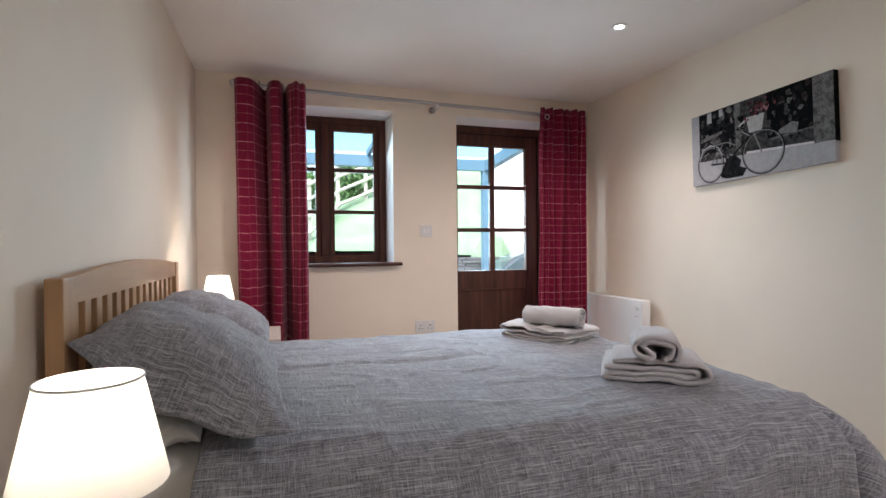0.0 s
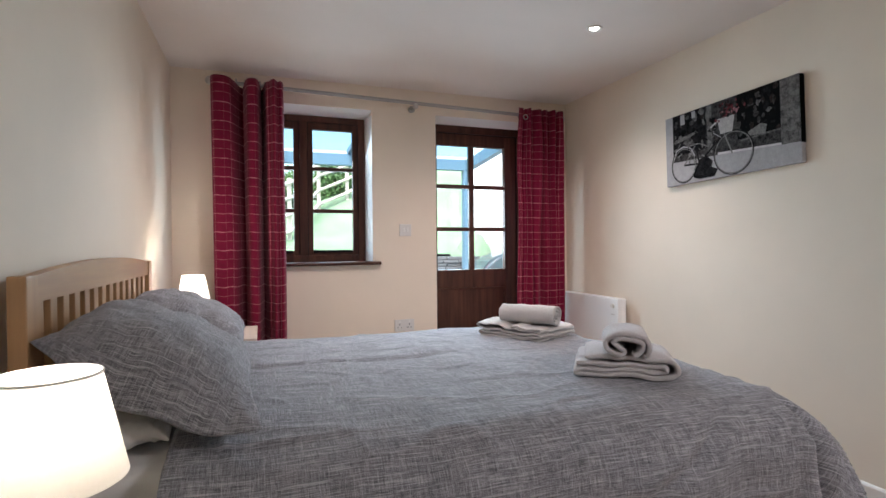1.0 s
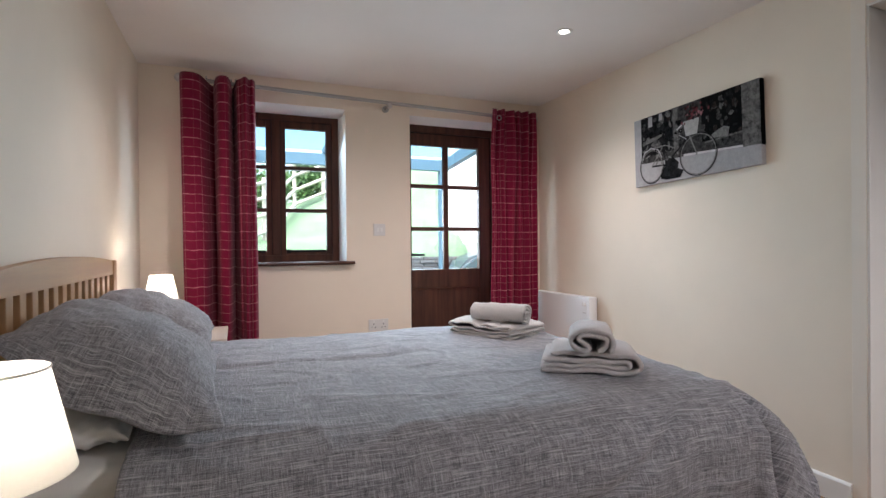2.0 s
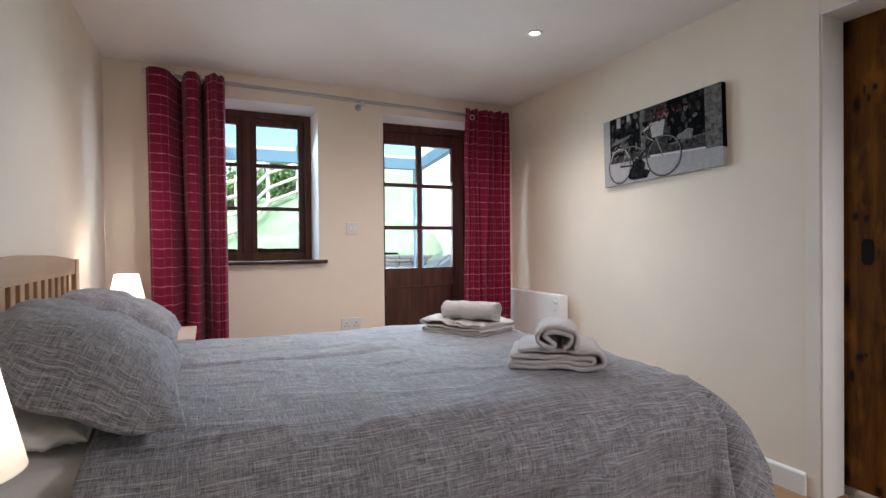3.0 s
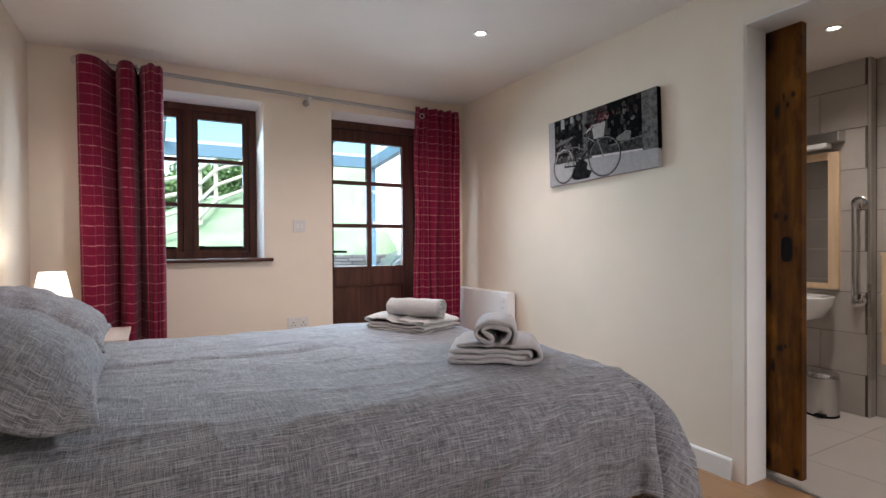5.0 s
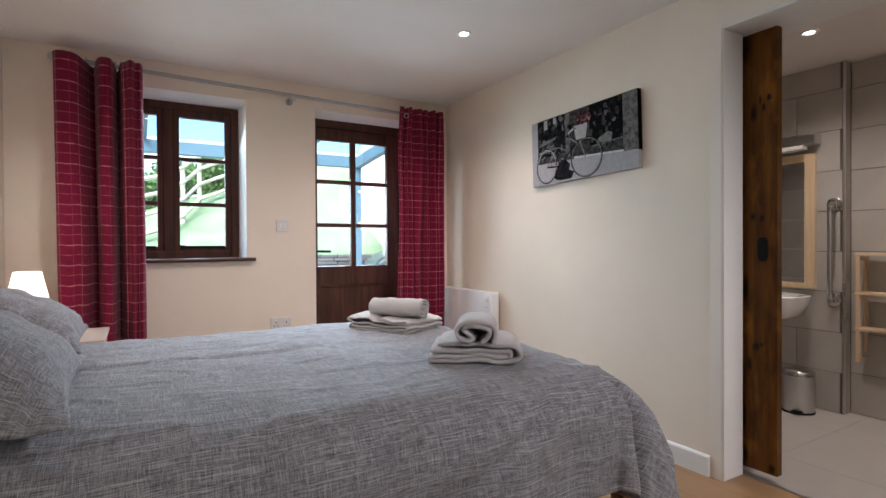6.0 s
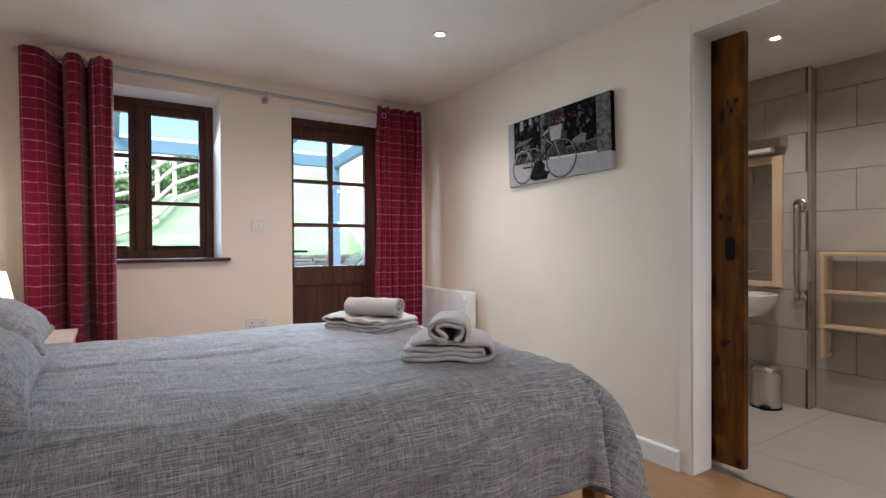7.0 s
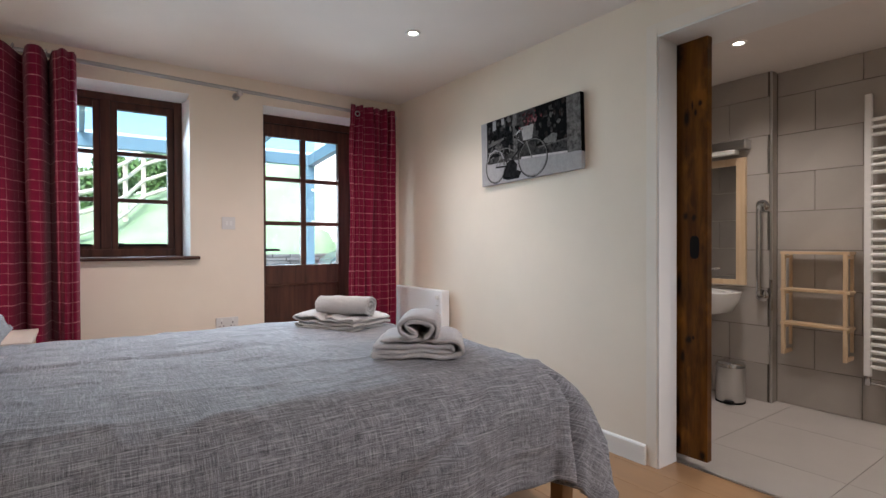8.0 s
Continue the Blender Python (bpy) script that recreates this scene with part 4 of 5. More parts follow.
for y in (3.65, 4.1):
    part("bracket", boxed((3.022, RIGHT, y - 0.02, y + 0.02, HZ0 + 0.05, HZ1 - 0.08)), M_STEEL, ht)

# ---- canvas print ----
PY1, PY0, PZ0, PZ1, PX = 3.168, 2.342, 1.456, 1.868, 3.02
canvas = thing("canvas_print", (PX, 2.74, PZ0), "black and white bicycle photograph with red flowers on canvas", "picture")
canvas.rotation_euler.x = radians(-1.7)         # hangs slightly askew


def printed(name, col, var):
    """A photographic tone: mottled at two fine scales."""
    m, nt, bs = nodes_of(name)
    v = coords(nt, (1, 1, 1))
    k = calc(nt, 'ADD', calc(nt, 'MULTIPLY', noise_of(nt, v, 38.0, 5, 0.7), 0.7), calc(nt, 'MULTIPLY', noise_of(nt, v, 130.0, 2), 0.3))
    nt.links.new(mixer(nt, band(nt, k, 0.38, 0.62), tuple(x * (1 - var) for x in col), tuple(x * (1 + var) for x in col)), bs.inputs["Base Color"])
    bs.inputs["Roughness"].default_value = 0.7
    bs.inputs["Specular IOR Level"].default_value = 0.05
    bump(nt, bs, noise_of(nt, v, 700.0, 1), 0.15, 0.0006)
    return m


g = {k: printed("print_" + k, c, v) for k, c, v in (
    ("pale", (0.40, 0.39, 0.40), 0.10), ("grey", (0.050, 0.047, 0.047), 0.9), ("dark", (0.012, 0.011, 0.012), 0.95), ("black", (0.003, 0.003, 0.003), 0.6),
    ("mid", (0.13, 0.125, 0.122), 0.65), ("white", (0.62, 0.60, 0.60), 0.12), ("red", (0.125, 0.030, 0.037), 0.75), ("wicker", (0.46, 0.445, 0.44), 0.15), ("pink", (0.30, 0.14, 0.155), 0.5), ("brown", (0.028, 0.020, 0.019), 0.7), ("metal", (0.20, 0.195, 0.19), 0.35))}


def cy(u):
    return PY1 + (PY0 - PY1) * u


def cz(v):
    return PZ0 + (PZ1 - PZ0) * v


block = part("canvas", boxed((PX, RIGHT, PY0, PY1, PZ0, PZ1), bevel=0.003), g["pale"], canvas)


def patch(name, outline, tone, depth):
    bm = bmesh.new()
    prism(bm, [(cy(u), cz(v)) for u, v in outline], 0, PX - depth, PX - depth + 0.0003)
    part(name, bm, g[tone], block)


def rect(u0, u1, v0, v1):
    return [(u0, v0), (u1, v0), (u1, v1), (u0, v1)]


patch("wall_area", [(0.07, 0.33), (0.45, 0.30), (0.88, 0.245), (0.999, 0.235), (0.999, 0.998), (0.07, 0.998)], "grey", 0.0004)
patch("shop_window", rect(0.60, 0.885, 0.43, 0.998), "black", 0.0008)
patch("stone_pier", rect(0.885, 0.998, 0.24, 0.998), "mid", 0.0008)
part("wrapped_edge", boxed((PX + 0.0005, RIGHT - 0.0005, PY0 - 0.0012, PY0 + 0.0008, cz(0.225), cz(0.998))), g["black"], block)
patch("ledge", [(0.45, 0.30), (0.885, 0.245), (0.885, 0.27), (0.45, 0.33)], "white", 0.0008)
patch("window_ledge", [(0.62, 0.40), (0.885, 0.425), (0.885, 0.445), (0.62, 0.42)], "mid", 0.001)
patch("planter", [(0.66, 0.445), (0.79, 0.425), (0.80, 0.53), (0.76, 0.56), (0.68, 0.50)], "metal", 0.0018)
patch("doorway", rect(0.075, 0.36, 0.42, 0.998), "dark", 0.0008)
patch("post", rect(0.37, 0.41, 0.35, 0.998), "mid", 0.0009)
rng = random.Random(5)
for k in range(46):
    u, v = rng.uniform(0.09, 0.44), rng.uniform(0.38, 0.97)
    w, h = rng.uniform(0.008, 0.03), rng.uniform(0.02, 0.07)
    patch("blotch", [(u + w * math.cos(a) * rng.uniform(0.6, 1.1), v + h * math.sin(a) * rng.uniform(0.6, 1.1)) for a in np.linspace(0, 2 * math.pi, 8, endpoint=False)], rng.choice(("dark", "mid", "grey", "black", "mid", "brown")), 0.0011 + k * 0.000012)
for k in range(46):
    u, v = rng.uniform(0.61, 0.875), rng.uniform(0.46, 0.97)
    w, h = rng.uniform(0.006, 0.028), rng.uniform(0.015, 0.07)
    patch("blotch", [(u + w * math.cos(a) * rng.uniform(0.6, 1.1), v + h * math.sin(a) * rng.uniform(0.6, 1.1)) for a in np.linspace(0, 2 * math.pi, 8, endpoint=False)], rng.choice(("grey", "dark", "brown", "black", "black", "mid" if k % 3 == 0 else "grey")), 0.0011 + k * 0.000012)


def ring_on(name, u, v, ru, rv, width, tone, depth=0.0019):
    bm = bmesh.new()
    n = 40
    vs = [[bm.verts.new((PX - depth, cy(u) + r * ru * math.cos(a), cz(v) + rv * r * math.sin(a))) for a in np.linspace(0, 2 * math.pi, n, endpoint=False)] for r in (1.0, 1.0 - width)]
    for k in range(n):
        bm.faces.new((vs[0][k], vs[0][(k + 1) % n], vs[1][(k + 1) % n], vs[1][k]))
    part(name, bm, g[tone], block)


def stroke(name, pts, width, tone, depth=0.0021):
    pts = [(cy(u), cz(v)) for u, v in pts]
    for (a, b), (c, d) in zip(pts, pts[1:]):
        n = Vector((-(d - b), c - a)).normalized() * width / 2
        bm = bmesh.new()
        prism(bm, [(a - n.x, b - n.y), (c - n.x, d - n.y), (c + n.x, d + n.y), (a + n.x, b + n.y)], 0, PX - depth, PX - depth + 0.0003)
        part(name, bm, g[tone], block)


ring_on("rear_wheel", 0.165, 0.262, 0.093, 0.104, 0.06, "dark")
ring_on("rear_rim", 0.165, 0.262, 0.086, 0.097, 0.05, "metal", 0.0022)
ring_on("front_wheel", 0.566, 0.288, 0.122, 0.117, 0.05, "dark")
ring_on("front_rim", 0.566, 0.288, 0.115, 0.110, 0.045, "metal", 0.0022)
stroke("bicycle_frame", [(0.17, 0.26), (0.30, 0.24), (0.46, 0.50), (0.50, 0.60)], 0.010, "dark")
stroke("bicycle_frame", [(0.30, 0.24), (0.27, 0.55), (0.24, 0.62)], 0.009, "dark")
stroke("bicycle_frame", [(0.27, 0.50), (0.17, 0.26)], 0.007, "metal")
stroke("bicycle_fork", [(0.50, 0.58), (0.56, 0.28)], 0.009, "metal")
stroke("handlebar", [(0.40, 0.68), (0.45, 0.74), (0.52, 0.74)], 0.008, "white")
stroke("saddle", [(0.09, 0.62), (0.24, 0.66)], 0.022, "mid")
patch("pedals", [(0.25, 0.06), (0.30, 0.03), (0.42, 0.03), (0.45, 0.12), (0.40, 0.16), (0.41, 0.24), (0.36, 0.33), (0.30, 0.30), (0.27, 0.18)], "dark", 0.0020)
patch("basket", [(0.475, 0.56), (0.565, 0.56), (0.585, 0.765), (0.455, 0.765)], "wicker", 0.0024)
for k in range(60):
    u, v = rng.gauss(0.525, 0.040), rng.gauss(0.845, 0.050)
    r = rng.uniform(0.008, 0.021)
    patch("flower", [(u + r * 0.6 * math.cos(a) * rng.uniform(0.5, 1.2), min(0.99, v + r * 1.6 * math.sin(a) * rng.uniform(0.5, 1.2))) for a in np.linspace(0, 2 * math.pi, 6, endpoint=False)], rng.choice(("red", "red", "brown", "dark", "pink" if k % 3 == 0 else "red")), 0.0026 + k * 0.000004)
patch("doorway_light", rect(0.145, 0.182, 0.84, 0.985), "pale", 0.0019)
patch("doorway_light", rect(0.245, 0.275, 0.89, 0.985), "pale", 0.0019)
stroke("saddle", [(0.085, 0.60), (0.13, 0.64), (0.20, 0.65), (0.27, 0.67)], 0.018, "mid", 0.0022)
stroke("rear_rack", [(0.08, 0.50), (0.30, 0.52), (0.38, 0.44)], 0.006, "metal", 0.0022)
stroke("stand", [(0.30, 0.24), (0.25, 0.08), (0.33, 0.06)], 0.008, "black", 0.0022)
stroke("cable", [(0.45, 0.74), (0.42, 0.60), (0.48, 0.52)], 0.004, "pale", 0.0022)
stroke("mudguard", [(0.075, 0.36), (0.10, 0.48), (0.165, 0.53), (0.23, 0.48), (0.265, 0.36)], 0.007, "pale", 0.0023)
for k in range(34):
    u, v = rng.uniform(0.09, 0.45), rng.uniform(0.30, 0.75)
    a, w = rng.uniform(0, 6.28), rng.uniform(0.015, 0.05)
    stroke("tangle", [(u, v), (u + w * math.cos(a), v + 1.6 * w * math.sin(a))], rng.uniform(0.003, 0.008), rng.choice(("black", "black", "dark", "metal", "mid")), 0.00235 + k * 0.000004)

# ---- sliding bathroom door ----
slide = thing("sliding_door", (RIGHT + 0.21, 2.2, 0), "waxed knotty pine sliding door, mostly pushed into its wall pocket", "door")
sleaf = part("leaf", boxed((RIGHT + 0.172, RIGHT + 0.214, 1.778, 2.70, 0.034, 2.05), bevel=0.003), M_KNOTTY, slide)
bm = bmesh.new()
prism(bm, [(1.838 + 0.022 * math.copysign(abs(math.cos(a)) ** 0.6, math.cos(a)), 1.045 + 0.055 * math.copysign(abs(math.sin(a)) ** 0.6, math.sin(a))) for a in np.linspace(0, 2 * math.pi, 24, endpoint=False)], 0, RIGHT + 0.1685, RIGHT + 0.1725)
part("flush_pull", bm, M_BLACK, sleaf, "black recessed pull plate")


# ---- bathroom things ----
basin = thing("basin", (4.36, 2.5, 0.5), "white ceramic wall-hung wash basin", "basin")
BYC, BW, BD = 2.535, 0.36, 0.39


def basin_ring(scale_y, scale_x, z, shift=0.0):
    pts = []
    for k in range(40):
        a = 2 * math.pi * k / 40
        c, s = math.cos(a), math.sin(a)
        pts.append((BX2 - shift - BD * 0.5 * scale_x + (BD * 0.5 * scale_x) * math.copysign(abs(c) ** 0.55, c) - (1 - scale_x) * 0.0, BYC + BW * scale_y * math.copysign(abs(s) ** 0.7, s), z))
    return pts


bm = bmesh.new()
rings = [[bm.verts.new(p) for p in basin_ring(*q)] for q in ((0.60, 0.78, 0.575), (0.82, 0.92, 0.60), (0.97, 1.0, 0.685), (1.0, 1.0, 0.732), (0.97, 0.98, 0.738), (0.86, 0.80, 0.732, 0.05), (0.78, 0.72, 0.68, 0.06), (0.5, 0.45, 0.61, 0.10))]
for r0, r1 in zip(rings, rings[1:]):
    for k in range(40):
        bm.faces.new((r0[k], r0[(k + 1) % 40], r1[(k + 1) % 40], r1[k]))
bm.faces.new(rings[0][::-1])
bm.faces.new(rings[-1])
part("bowl", bm, M_CERAMIC, basin, "", 50)
tap = part("tap", tube(bmesh.new(), [(4.51, 2.535, 0.73), (4.51, 2.535, 0.83), (4.49, 2.535, 0.855), (4.39, 2.535, 0.85)], [0.022, 0.02, 0.016, 0.012], 14), M_CHROME, basin, "chrome mixer tap", 50)
part("lever", tube(bmesh.new(), [(4.51, 2.535, 0.855), (4.51, 2.48, 0.872), (4.50, 2.40, 0.885)], [0.012, 0.008, 0.006], 10), M_CHROME, tap, "", 50)
part("waste_trap", tube(bmesh.new(), [(4.39, 2.5, 0.59), (4.39, 2.5, 0.44), (4.46, 2.5, 0.42), (BX2, 2.5, 0.44)], 0.02, 12), M_PLASTIC, basin, "", 50)

mir = thing("mirror", (BX2, 2.45, 0.79), "wall mirror in a light pine frame above the basin", "mirror")
my0, my1, mz0, mz1 = 2.198, 2.86, 0.776, 1.652
part("frame", boxed((BX2 - 0.024, BX2, my0, my0 + 0.062, mz0, mz1), (BX2 - 0.024, BX2, my1 - 0.062, my1, mz0, mz1), (BX2 - 0.024, BX2, my0 + 0.062, my1 - 0.062, mz0, mz0 + 0.036), (BX2 - 0.024, BX2, my0 + 0.062, my1 - 0.062, mz1 - 0.05, mz1), bevel=0.003), M_PINE, mir)
part("glass", boxed((BX2 - 0.012, BX2 - 0.002, my0 + 0.062, my1 - 0.062, mz0 + 0.036, mz1 - 0.05)), M_MIRROR, mir)

ml = thing("mirror_light", (BX2, 2.45, 1.68), "slim metal mirror light with a pale diffuser", "wall light")
part("housing", boxed((BX2 - 0.09, BX2, 2.172, 2.82, 1.702, 1.765), bevel=0.006), M_STEEL, ml)
part("diffuser", boxed((BX2 - 0.100, BX2 - 0.03, 2.235, 2.76, 1.672, 1.701), bevel=0.005), M_PLASTIC, ml)

grab = thing("grab_rail", (BX2, 2.06, 0.72), "chrome vertical grab rail", "grab rail")
gy = 2.098
part("bar", tube(bmesh.new(), [(BX2 - 0.012, gy, 1.315), (BX2 - 0.045, gy, 1.313), (BX2 - 0.062, gy, 1.295), (BX2 - 0.065, gy, 1.27), (BX2 - 0.065, gy, 0.76), (BX2 - 0.062, gy, 0.735), (BX2 - 0.045, gy, 0.717), (BX2 - 0.012, gy, 0.715)], 0.016, 16), M_CHROME, grab, "", 50)
for z in (1.315, 0.715):
    bm = tube(bmesh.new(), [(BX2, gy, z), (BX2 - 0.012, gy, z), (BX2 - 0.022, gy, z)], [0.04, 0.04, 0.022], 24)
    part("flange", bm, M_CHROME, grab, "round chrome wall flange", 40)

unit = thing("wall_shelf", (BX, 1.82, 0.34), "light pine three-tier wall shelf", "shelf")
sy0, sy1 = 1.622, 1.972
for y in (sy0, sy1 - 0.022):
    part("upright", boxed((BX - 0.020, BX, y + 0.003, y + 0.019, 0.40, 1.005), bevel=0.003), M_PINE, unit)
    part("upright", boxed((BX - 0.132, BX - 0.110, y, y + 0.022, 0.352, 1.012), bevel=0.003), M_PINE, unit)
    part("side_bar", boxed((BX - 0.109, BX, y + 0.003, y + 0.019, 0.353, 0.377), bevel=0.002), M_PINE, unit)
    for z in (0.985, 0.755, 0.54):
        part("side_bar", boxed((BX - 0.109, BX - 0.021, y + 0.004, y + 0.018, z - 0.018, z), bevel=0.002), M_PINE, unit)
for z in (1.010, 0.775, 0.560):
    part("shelf_board", boxed((BX - 0.136, BX - 0.030, sy0 - 0.014, sy1 + 0.004, z - 0.017, z), bevel=0.003), M_PINE_Y, unit)

rad = thing("towel_radiator", (BX, 1.3, 0.28), "white ladder towel radiator on the tiled wall", "towel radiator")
rx = BX - 0.078
for y in (1.538, 1.06):
    part("upright", boxed((rx - 0.016, rx + 0.016, y - 0.018, y + 0.018, 0.287, 1.925), bevel=0.007), M_GLOSSWHITE, rad)
z = 0.345
for count in (6, 5, 6, 5, 4, 3):
    for k in range(count):
        if z < 1.91:
            part("rung", tube(bmesh.new(), [(rx - 0.006, 1.075, z), (rx - 0.022, 1.30, z), (rx - 0.006, 1.52, z)], 0.0115, 10), M_GLOSSWHITE, rad, "", 50)
        z += 0.0435
    z += 0.042
vv = part("valve", tube(bmesh.new(), [(rx, 1.538, 0.29), (rx, 1.538, 0.245), (rx, 1.538, 0.235)], [0.014, 0.018, 0.014], 14), M_CHROME, rad, "chrome valve", 50)
part("pipe", tube(bmesh.new(), [(rx, 1.538, 0.25), (rx, 1.46, 0.245), (rx + 0.01, 1.43, 0.22), (rx + 0.01, 1.425, 0.0)], 0.0085, 10), M_CHROME, vv, "", 50)
for z in (0.5, 1.75):
    part("wall_bracket", tube(bmesh.new(), [(rx, 1.538, z), (BX, 1.538, z)], 0.012, 10), M_GLOSSWHITE, rad)

pb = thing("pedal_bin", (4.405, 2.232, 0), "small brushed steel pedal bin", "bin")
c = (4.405, 2.232, 0)
part("body", lathe(bmesh.new(), [(0.0005, 0.012), (0.086, 0.012), (0.088, 0.02), (0.088, 0.235), (0.0005, 0.235)], c, 40), M_STEEL, pb, "", 40)
part("lid", lathe(bmesh.new(), [(0.090, 0.236), (0.090, 0.252), (0.082, 0.266), (0.055, 0.276), (0.0005, 0.281)], c, 40), M_CHROME, pb, "domed chrome lid", 50)
part("base_ring", lathe(bmesh.new(), [(0.0005, 0.0), (0.09, 0.0), (0.09, 0.012), (0.0005, 0.012)], c, 40), M_BLACK, pb, "", 40)
part("pedal", boxed((4.295, 4.345, 2.175, 2.225, 0.012, 0.026), bevel=0.004), M_BLACK, pb, "black foot pedal")

# ---- outside ----
M_GRASS = plain("mown_grass", (0.155, 0.24, 0.14), 0.9, var=0.25, grain=22, relief=0.4)
M_PAVE = plain("patio_concrete", (0.36, 0.35, 0.33), 0.85, var=0.15, grain=40, relief=0.3)
M_BEAM = plain("blue_grey_painted_timber", (0.095, 0.175, 0.245), 0.55, var=0.1, grain=60)
M_RAILWOOD = plain("weathered_fence_wood", (0.52, 0.48, 0.41), 0.85, var=0.2, grain=60, relief=0.4)
M_STONE = plain("slate_stone", (0.13, 0.13, 0.135), 0.85, var=0.25, grain=30, relief=0.6, by_piece=0.5)
M_RENDER = plain("white_masonry_paint", (0.82, 0.82, 0.80), 0.8, var=0.05, grain=60, relief=0.3)
M_LEAF = plain("shrub_leaf", (0.05, 0.12, 0.03), 0.6, var=0.4, grain=18, relief=0.0)
M_BARK = plain("bark", (0.10, 0.075, 0.05), 0.9, var=0.3, grain=30, relief=0.8)
M_COVER = plain("grey_green_cover", (0.06, 0.09, 0.10), 0.25, var=0.12, grain=20, relief=0.1)


def ground_z(x, y):
    if y < 8.62:
        return -0.10
    rise = 0.92 + (y - 8.7) * (0.24 + 0.11 * max(0.0, min(5.0, x - 0.5)))
    crest = 11.6
    if y > crest:
        rise = 0.92 + (crest - 8.7) * (0.24 + 0.11 * max(0.0, min(5.0, x - 0.5))) + (y - crest) * 0.06
    fade = max(0.0, min(1.0, ((8.2 if y > 9.15 else 6.4) - x - 0.12 * (y - 8.7)) / 1.6))
    fade = fade * fade * (3 - 2 * fade)
    return -0.10 + (rise + 0.10 + 0.05 * noise.noise(Vector((x * 0.8, y * 0.8, 0)))) * (fade if y < 30 else 1.0)


def stretch(k, lo, hi, a, b):
    """Even steps inside a..b, wide ones outside."""
    if k <= 0:
        return lo
    if k >= 1:
        return hi
    if k < 0.12:
        return lo + (a - lo) * (k / 0.12) ** 0.4
    if k > 0.88:
        return hi - (hi - b) * ((1 - k) / 0.12) ** 0.4
    return a + (b - a) * (k - 0.12) / 0.76


bm = sheet(lambda u, v: Vector((stretch(u, -900, 900, -6, 12), OUT + (v / 0.8 * 14 if v < 0.8 else 14 + 1500 * ((v - 0.8) / 0.2) ** 3), 0)), 110, 150)
for vtx in bm.verts:
    vtx.co.z = ground_z(vtx.co.x, vtx.co.y)
ground = structure("ground", bm, M_GRASS, "mown grass bank rising behind the house", "grass")
structure("patio", boxed((-3, 8.5, OUT, 8.60, -0.2, -0.06)), M_PAVE, "grey concrete patio beneath the canopy", "patio")
structure("ground_behind", boxed((-900, 900, -900, REAR - 0.3, -0.4, -0.16)), M_GRASS, "grass around the house", "grass")

canopy = thing("canopy", (2.0, 6.0, 0), "blue-grey timber canopy with clear roof sheets over the patio", "canopy")
CYF, CX1 = 7.43, 3.46


def canopy_z(y):
    return 2.31 + (CYF - y) * 0.075


part("front_beam", boxed((-2.6, CX1 + 0.07, CYF - 0.05, CYF + 0.05, 2.155, 2.305), bevel=0.006), M_BEAM, canopy)
part("post", boxed((CX1 - 0.065, CX1 + 0.045, CYF - 0.055, CYF + 0.055, -0.06, 2.155), bevel=0.006), M_BEAM, canopy)
for z in (1.38, 1.82):
    part("bolt", tube(bmesh.new(), [(CX1 + 0.02, CYF - 0.055, z), (CX1 + 0.02, CYF - 0.068, z)], [0.020, 0.016], 10), M_GLOSSWHITE, canopy, "pale bolt head", 40)
part("post", boxed((-2.5, -2.36, CYF - 0.055, CYF + 0.055, -0.06, 2.155), bevel=0.006), M_BEAM, canopy)


def beam(a, b, w, h, name, label=""):
    a, b = Vector(a), Vector(b)
    d = (b - a).normalized()
    sd = d.cross(Vector((0, 0, 1))).normalized() * w / 2
    up = sd.cross(d).normalized() * h / 2
    bm = bmesh.new()
    r = [[bm.verts.new(p + s * sd + t * up) for s, t in ((-1, -1), (1, -1), (1, 1), (-1, 1))] for p in (a, b)]
    for k in range(4):
        bm.faces.new((r[0][k], r[0][(k + 1) % 4], r[1][(k + 1) % 4], r[1][k]))
    bm.faces.new(r[0][::-1])
    bm.faces.new(r[1])
    part(name, bm, M_BEAM, canopy, label)


beam((CX1, OUT, canopy_z(OUT) - 0.06), (CX1, CYF - 0.05, canopy_z(CYF) - 0.09), 0.09, 0.14, "side_beam")
for x in (-1.89, -0.97, -0.05, 0.87, 1.79, 2.71):
    beam((x, OUT, canopy_z(OUT) + 0.02), (x, CYF + 0.05, canopy_z(CYF + 0.05) + 0.03), 0.05, 0.07, "rafter")
bm = bmesh.new()
vs = [bm.verts.new(p) for p in ((-2.6, OUT, canopy_z(OUT) + 0.065), (CX1 + 0.1, OUT, canopy_z(OUT) + 0.065), (CX1 + 0.1, CYF + 0.15, canopy_z(CYF + 0.15) + 0.075), (-2.6, CYF + 0.15, canopy_z(CYF + 0.15) + 0.075))]
bm.faces.new(vs)
bmesh.ops.solidify(bm, geom=bm.faces[:], thickness=0.006)
sh = part("roof_sheet", bm, M_ROOFGLASS, canopy, "clear roof sheet")
sh.visible_shadow = False

structure("outbuilding_wall", boxed((4.23, 9.0, 9.0, 9.2, -0.12, 5.2)), M_RENDER, "white rendered outbuilding wall", "wall")
bm = bmesh.new()
prism(bm, [(3.72, -0.06), (3.80, 0.48), (3.96, 0.80), (4.22, 0.97), (4.6, 1.01), (4.95, 0.92), (5.2, 0.6), (5.28, -0.06)], 1, 7.9, 8.5)
bmesh.ops.bevel(bm, geom=list(bm.edges), offset=0.06, segments=3, affect='EDGES')
single("garden_seat", bm, M_COVER, "rounded garden seat under a shiny grey-green cover", "garden furniture", smooth=50)

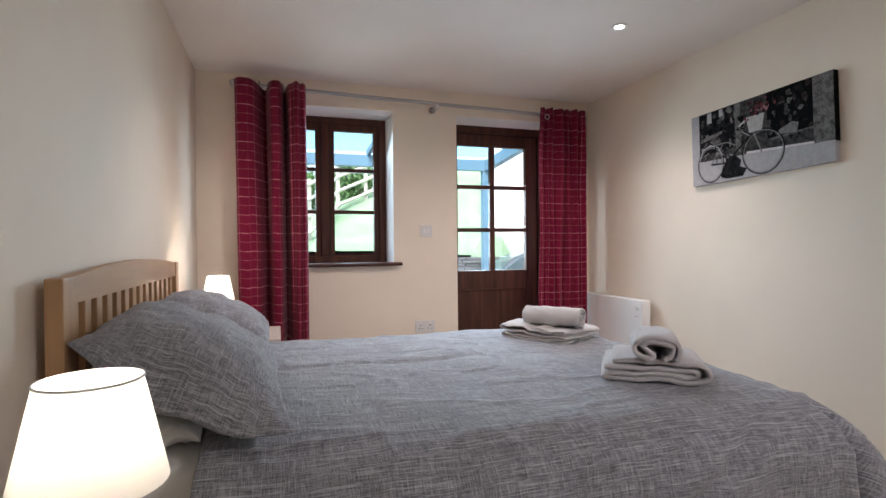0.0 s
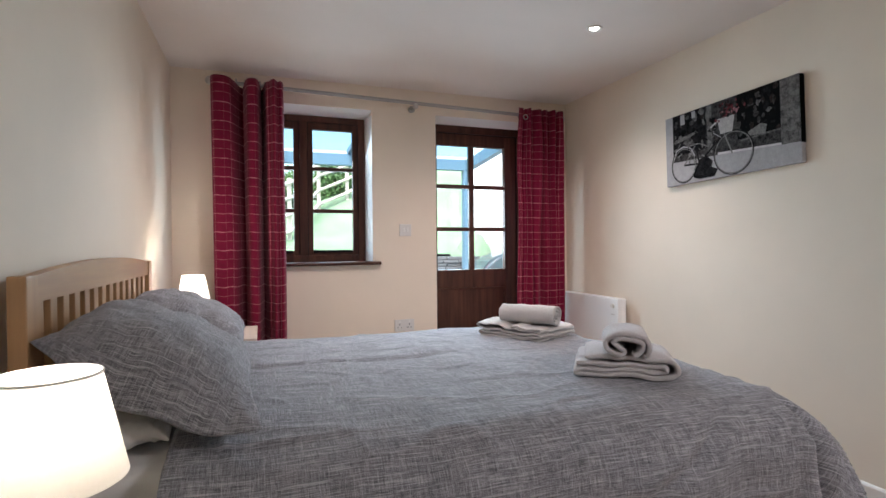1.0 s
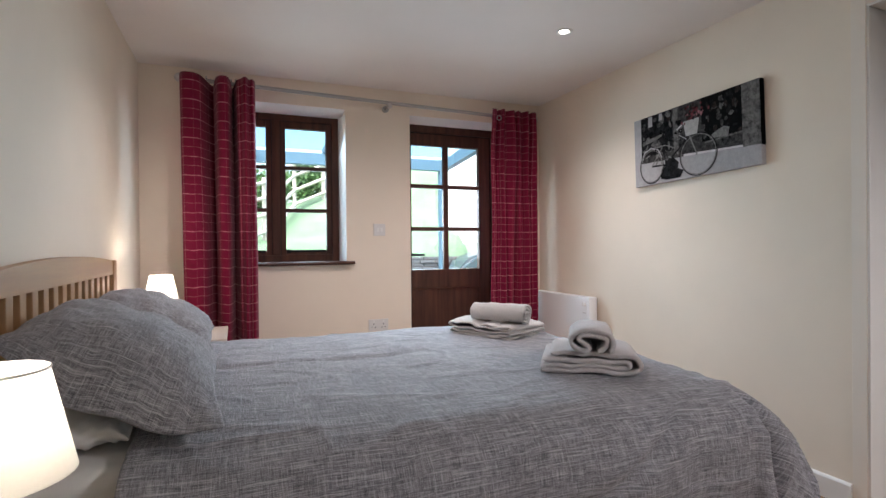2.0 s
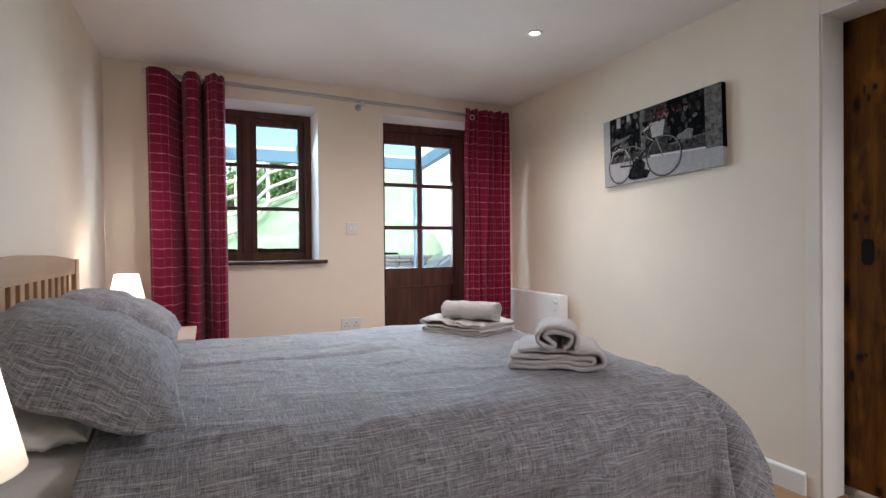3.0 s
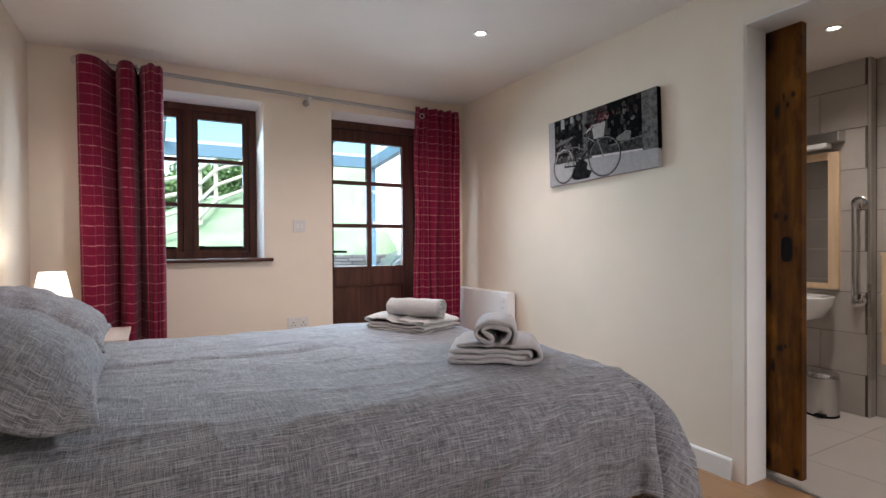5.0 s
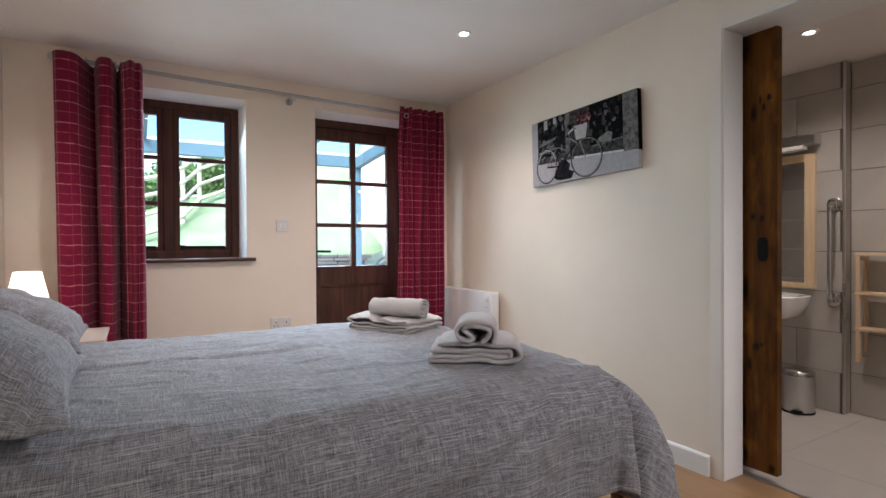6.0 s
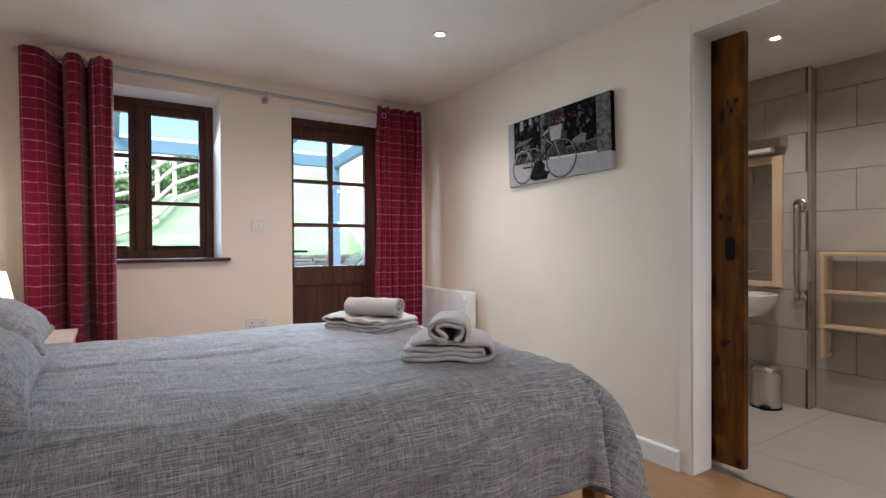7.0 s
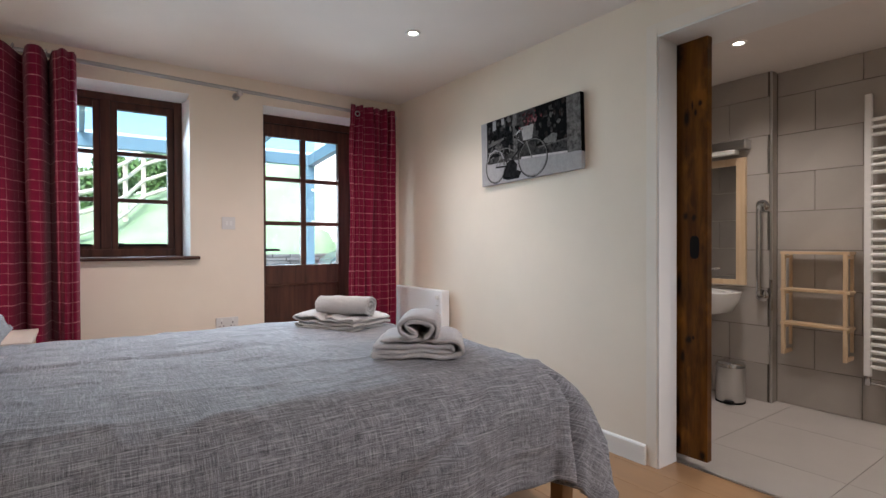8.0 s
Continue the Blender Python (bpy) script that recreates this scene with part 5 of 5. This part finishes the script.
bm = lathe(bmesh.new(), [(0.46, -0.1), (0.40, 0.75), (0.30, 1.05), (0.16, 1.27), (0.0005, 1.36)], (4.20, 8.96, 0.0), 28)
for vtx in bm.verts:
    vtx.co += Vector((noise.noise(vtx.co * 6.0), noise.noise(vtx.co * 6.0 + Vector((3, 0, 0))), 0.0)) * 0.05
structure("grass_mound", bm, M_GRASS, "grassy end of the bank beside the outbuilding", "grass", 60)

# fence along the top of the bank
fence = thing("fence", (2.0, 11.6, ground_z(2.0, 11.6)), "weathered wooden post and rail fence on the bank", "fence")
line = [(0.5, 8.95), (0.82, 9.27), (1.15, 9.6), (1.46, 10.3), (1.78, 11.0), (2.38, 11.3), (3.0, 11.6), (4.1, 12.2)]
tops = []
for k, (x, y) in enumerate(line):
    gz = ground_z(x, y)
    tops.append((x, y, gz))
    part("post", boxed((x - 0.034, x + 0.034, y - 0.034, y + 0.034, gz - 0.1, gz + (1.02 if k % 2 == 0 else 0.95)), bevel=0.01), M_RAILWOOD, fence)
for (a, b) in zip(tops, tops[1:]):
    for hgt in (0.12, 0.40, 0.68, 0.93):
        part("rail", tube(bmesh.new(), [(a[0], a[1] - 0.06, a[2] + hgt), (b[0], b[1] - 0.06, b[2] + hgt)], 0.031, 8), M_RAILWOOD, fence, "", 50)


def shrub(x, y, z, h, spread, count, seed):
    rng = random.Random(seed)
    t = thing("tree", (x, y, z), "leafy green tree behind the fence", "tree", "trees on the bank")
    bm = bmesh.new()
    tube(bm, [(x, y, z - 0.2), (x + 0.05, y, z + h * 0.35), (x - 0.04, y + 0.05, z + h * 0.7)], [0.11, 0.08, 0.04], 8)
    for k in range(7):
        a = rng.uniform(0, 6.28)
        s = z + h * rng.uniform(0.25, 0.6)
        tube(bm, [(x, y, s), (x + math.cos(a) * spread * 0.4, y + math.sin(a) * spread * 0.4, s + h * 0.16), (x + math.cos(a) * spread * 0.8, y + math.sin(a) * spread * 0.8, s + h * 0.26)], [0.04, 0.025, 0.012], 6)
    part("trunk", bm, M_BARK, t, "", 60)
    vs, fs = [], []
    lobes = [(rng.gauss(0, 0.5) * spread, rng.gauss(0, 0.5) * spread, h * rng.uniform(0.2, 1.0), rng.uniform(0.25, 0.5) * spread) for _ in range(16)]
    for k in range(count):
        lx, ly, lz, lr = rng.choice(lobes)
        d = Vector((rng.gauss(0, 1), rng.gauss(0, 1), rng.gauss(0, 0.8))).normalized() * lr * rng.uniform(0.4, 1.0)
        p = Vector((x + lx, y + ly, z + lz)) + d
        r = Euler((rng.uniform(0, 6.28), rng.uniform(0, 6.28), rng.uniform(0, 6.28))).to_matrix()
        s = rng.uniform(0.04, 0.085)
        b = len(vs)
        vs += [tuple(p + r @ Vector(q) * s) for q in ((-0.5, 0, 0), (0, -0.45, 0.1), (1.0, 0, 0), (0, 0.45, 0.1))]
        fs.append((b, b + 1, b + 2, b + 3))
    me = bpy.data.meshes.new("crown")
    me.from_pydata(vs, [], fs)
    me.materials.append(M_LEAF)
    ob = new("crown", me)
    ob.parent = t
    ob.matrix_parent_inverse = Matrix.Translation(-Vector(t.location))


for k, (x, y, h, sp) in enumerate(((-0.6, 11.4, 1.05, 1.0), (0.5, 12.0, 0.62, 0.85), (1.5, 12.6, 0.42, 0.8), (2.6, 13.2, 0.42, 0.8), (-2.2, 11.0, 1.4, 1.2))):
    shrub(x, y, ground_z(x, y), h, sp, 5200, k)

# ---- pieces of floors and walls ----
# laminate boards
mesh_cache = {}


def piece(name, parent, material, x0, x1, y0, y1, z0, z1, bevel=0.0012):
    key = (name, round(x1 - x0, 4), round(y1 - y0, 4), round(z1 - z0, 4))
    if key not in mesh_cache:
        hx, hy, hz = (x1 - x0) / 2, (y1 - y0) / 2, (z1 - z0) / 2
        mesh_cache[key] = finish(name, boxed((-hx, hx, -hy, hy, -hz, hz), bevel=bevel), material)
    ob = new(name, mesh_cache[key])
    ob.location = ((x0 + x1) / 2, (y0 + y1) / 2, (z0 + z1) / 2)
    ob.parent = parent
    return ob


rng = random.Random(11)
x = LEFT
while x < RIGHT + 0.14:
    x1 = min(x + 0.19, RIGHT + 0.145)
    y = REAR - rng.uniform(0, 1.1)
    while y < BACK:
        y1 = y + 1.25
        a, b = max(y, REAR), min(y1, BACK)
        if b - a > 0.02:
            if x >= RIGHT - 0.02:
                a, b = max(a, OP0 + 0.0), min(b, OP1 - 0.013)
            if b - a > 0.02:
                piece("board", floor, M_FLOOR, x + 0.0006, x1 - 0.0006, a + 0.0006, b - 0.0006, -0.012, 0.0)
        y = y1
    x = x1
# bathroom floor tiles
for i in range(3):
    for j in range(7):
        a, b = max(RIGHT + 0.168, 2.985 + i * 0.6), 0.145 + (j - 1) * 0.6
        if b > BY1 - 0.1:
            continue
        piece("floor_tile", bath_floor, M_BATHFLOOR, a + 0.001, min(2.985 + (i + 1) * 0.6, BX) - 0.001, max(b, BY0) + 0.001, min(b + 0.6, BY1) - 0.001, -0.006, 0.0)
# wall tiles in half bond
PITCH = 0.2545
for wall_x, lo, hi, off, shift in ((BX, 0.3, CY_ - 0.002, 1.585, 0), (BX2, CY_ + 0.01, BY1 - 0.1, 2.315, 1)):
    for r in range(9):
        z0, z1 = r * PITCH, min((r + 1) * PITCH, BCEIL)
        y = off - 0.49 * 5 + (0.245 if (r + shift) % 2 else 0)
        while y < hi:
            a, b = max(y, lo), min(y + 0.49, hi)
            if b - a > 0.02 and z1 - z0 > 0.01:
                piece("tile", bath_wall, M_TILE, wall_x, wall_x + 0.008, a + 0.0016, b - 0.0016, z0 + 0.0016, z1 - 0.0016)
            y += 0.49
# tiles on the near side of the bathroom
for r in range(9):
    y = 1.98 + (0.245 if r % 2 else 0.0)
    while y < BY1 - 0.15:
        piece("tile", bath_wall, M_TILE, RIGHT + 0.31, RIGHT + 0.318, y + 0.0016, min(y + 0.49, BY1 - 0.1) - 0.0016, r * PITCH + 0.0016, min((r + 1) * PITCH, BCEIL) - 0.0016)
        y += 0.49
# stones of the retaining wall
stones = single("retaining_wall", boxed((-3, 5.9, 8.66, 8.9, -0.1, 0.9)), M_STONE, "low dry stone retaining wall of flat slate pieces", "stone wall", kind="structure")
rng = random.Random(4)
z = -0.06
while z < 0.93:
    h = rng.uniform(0.038, 0.07)
    x = 2.2
    while x < 5.6:
        w = rng.uniform(0.16, 0.46)
        piece("stone", stones, M_STONE, x, x + w - 0.012, 8.60 + rng.uniform(-0.02, 0.02), 8.70, z, z + h - 0.01, 0.008)
        x += w
    z += h
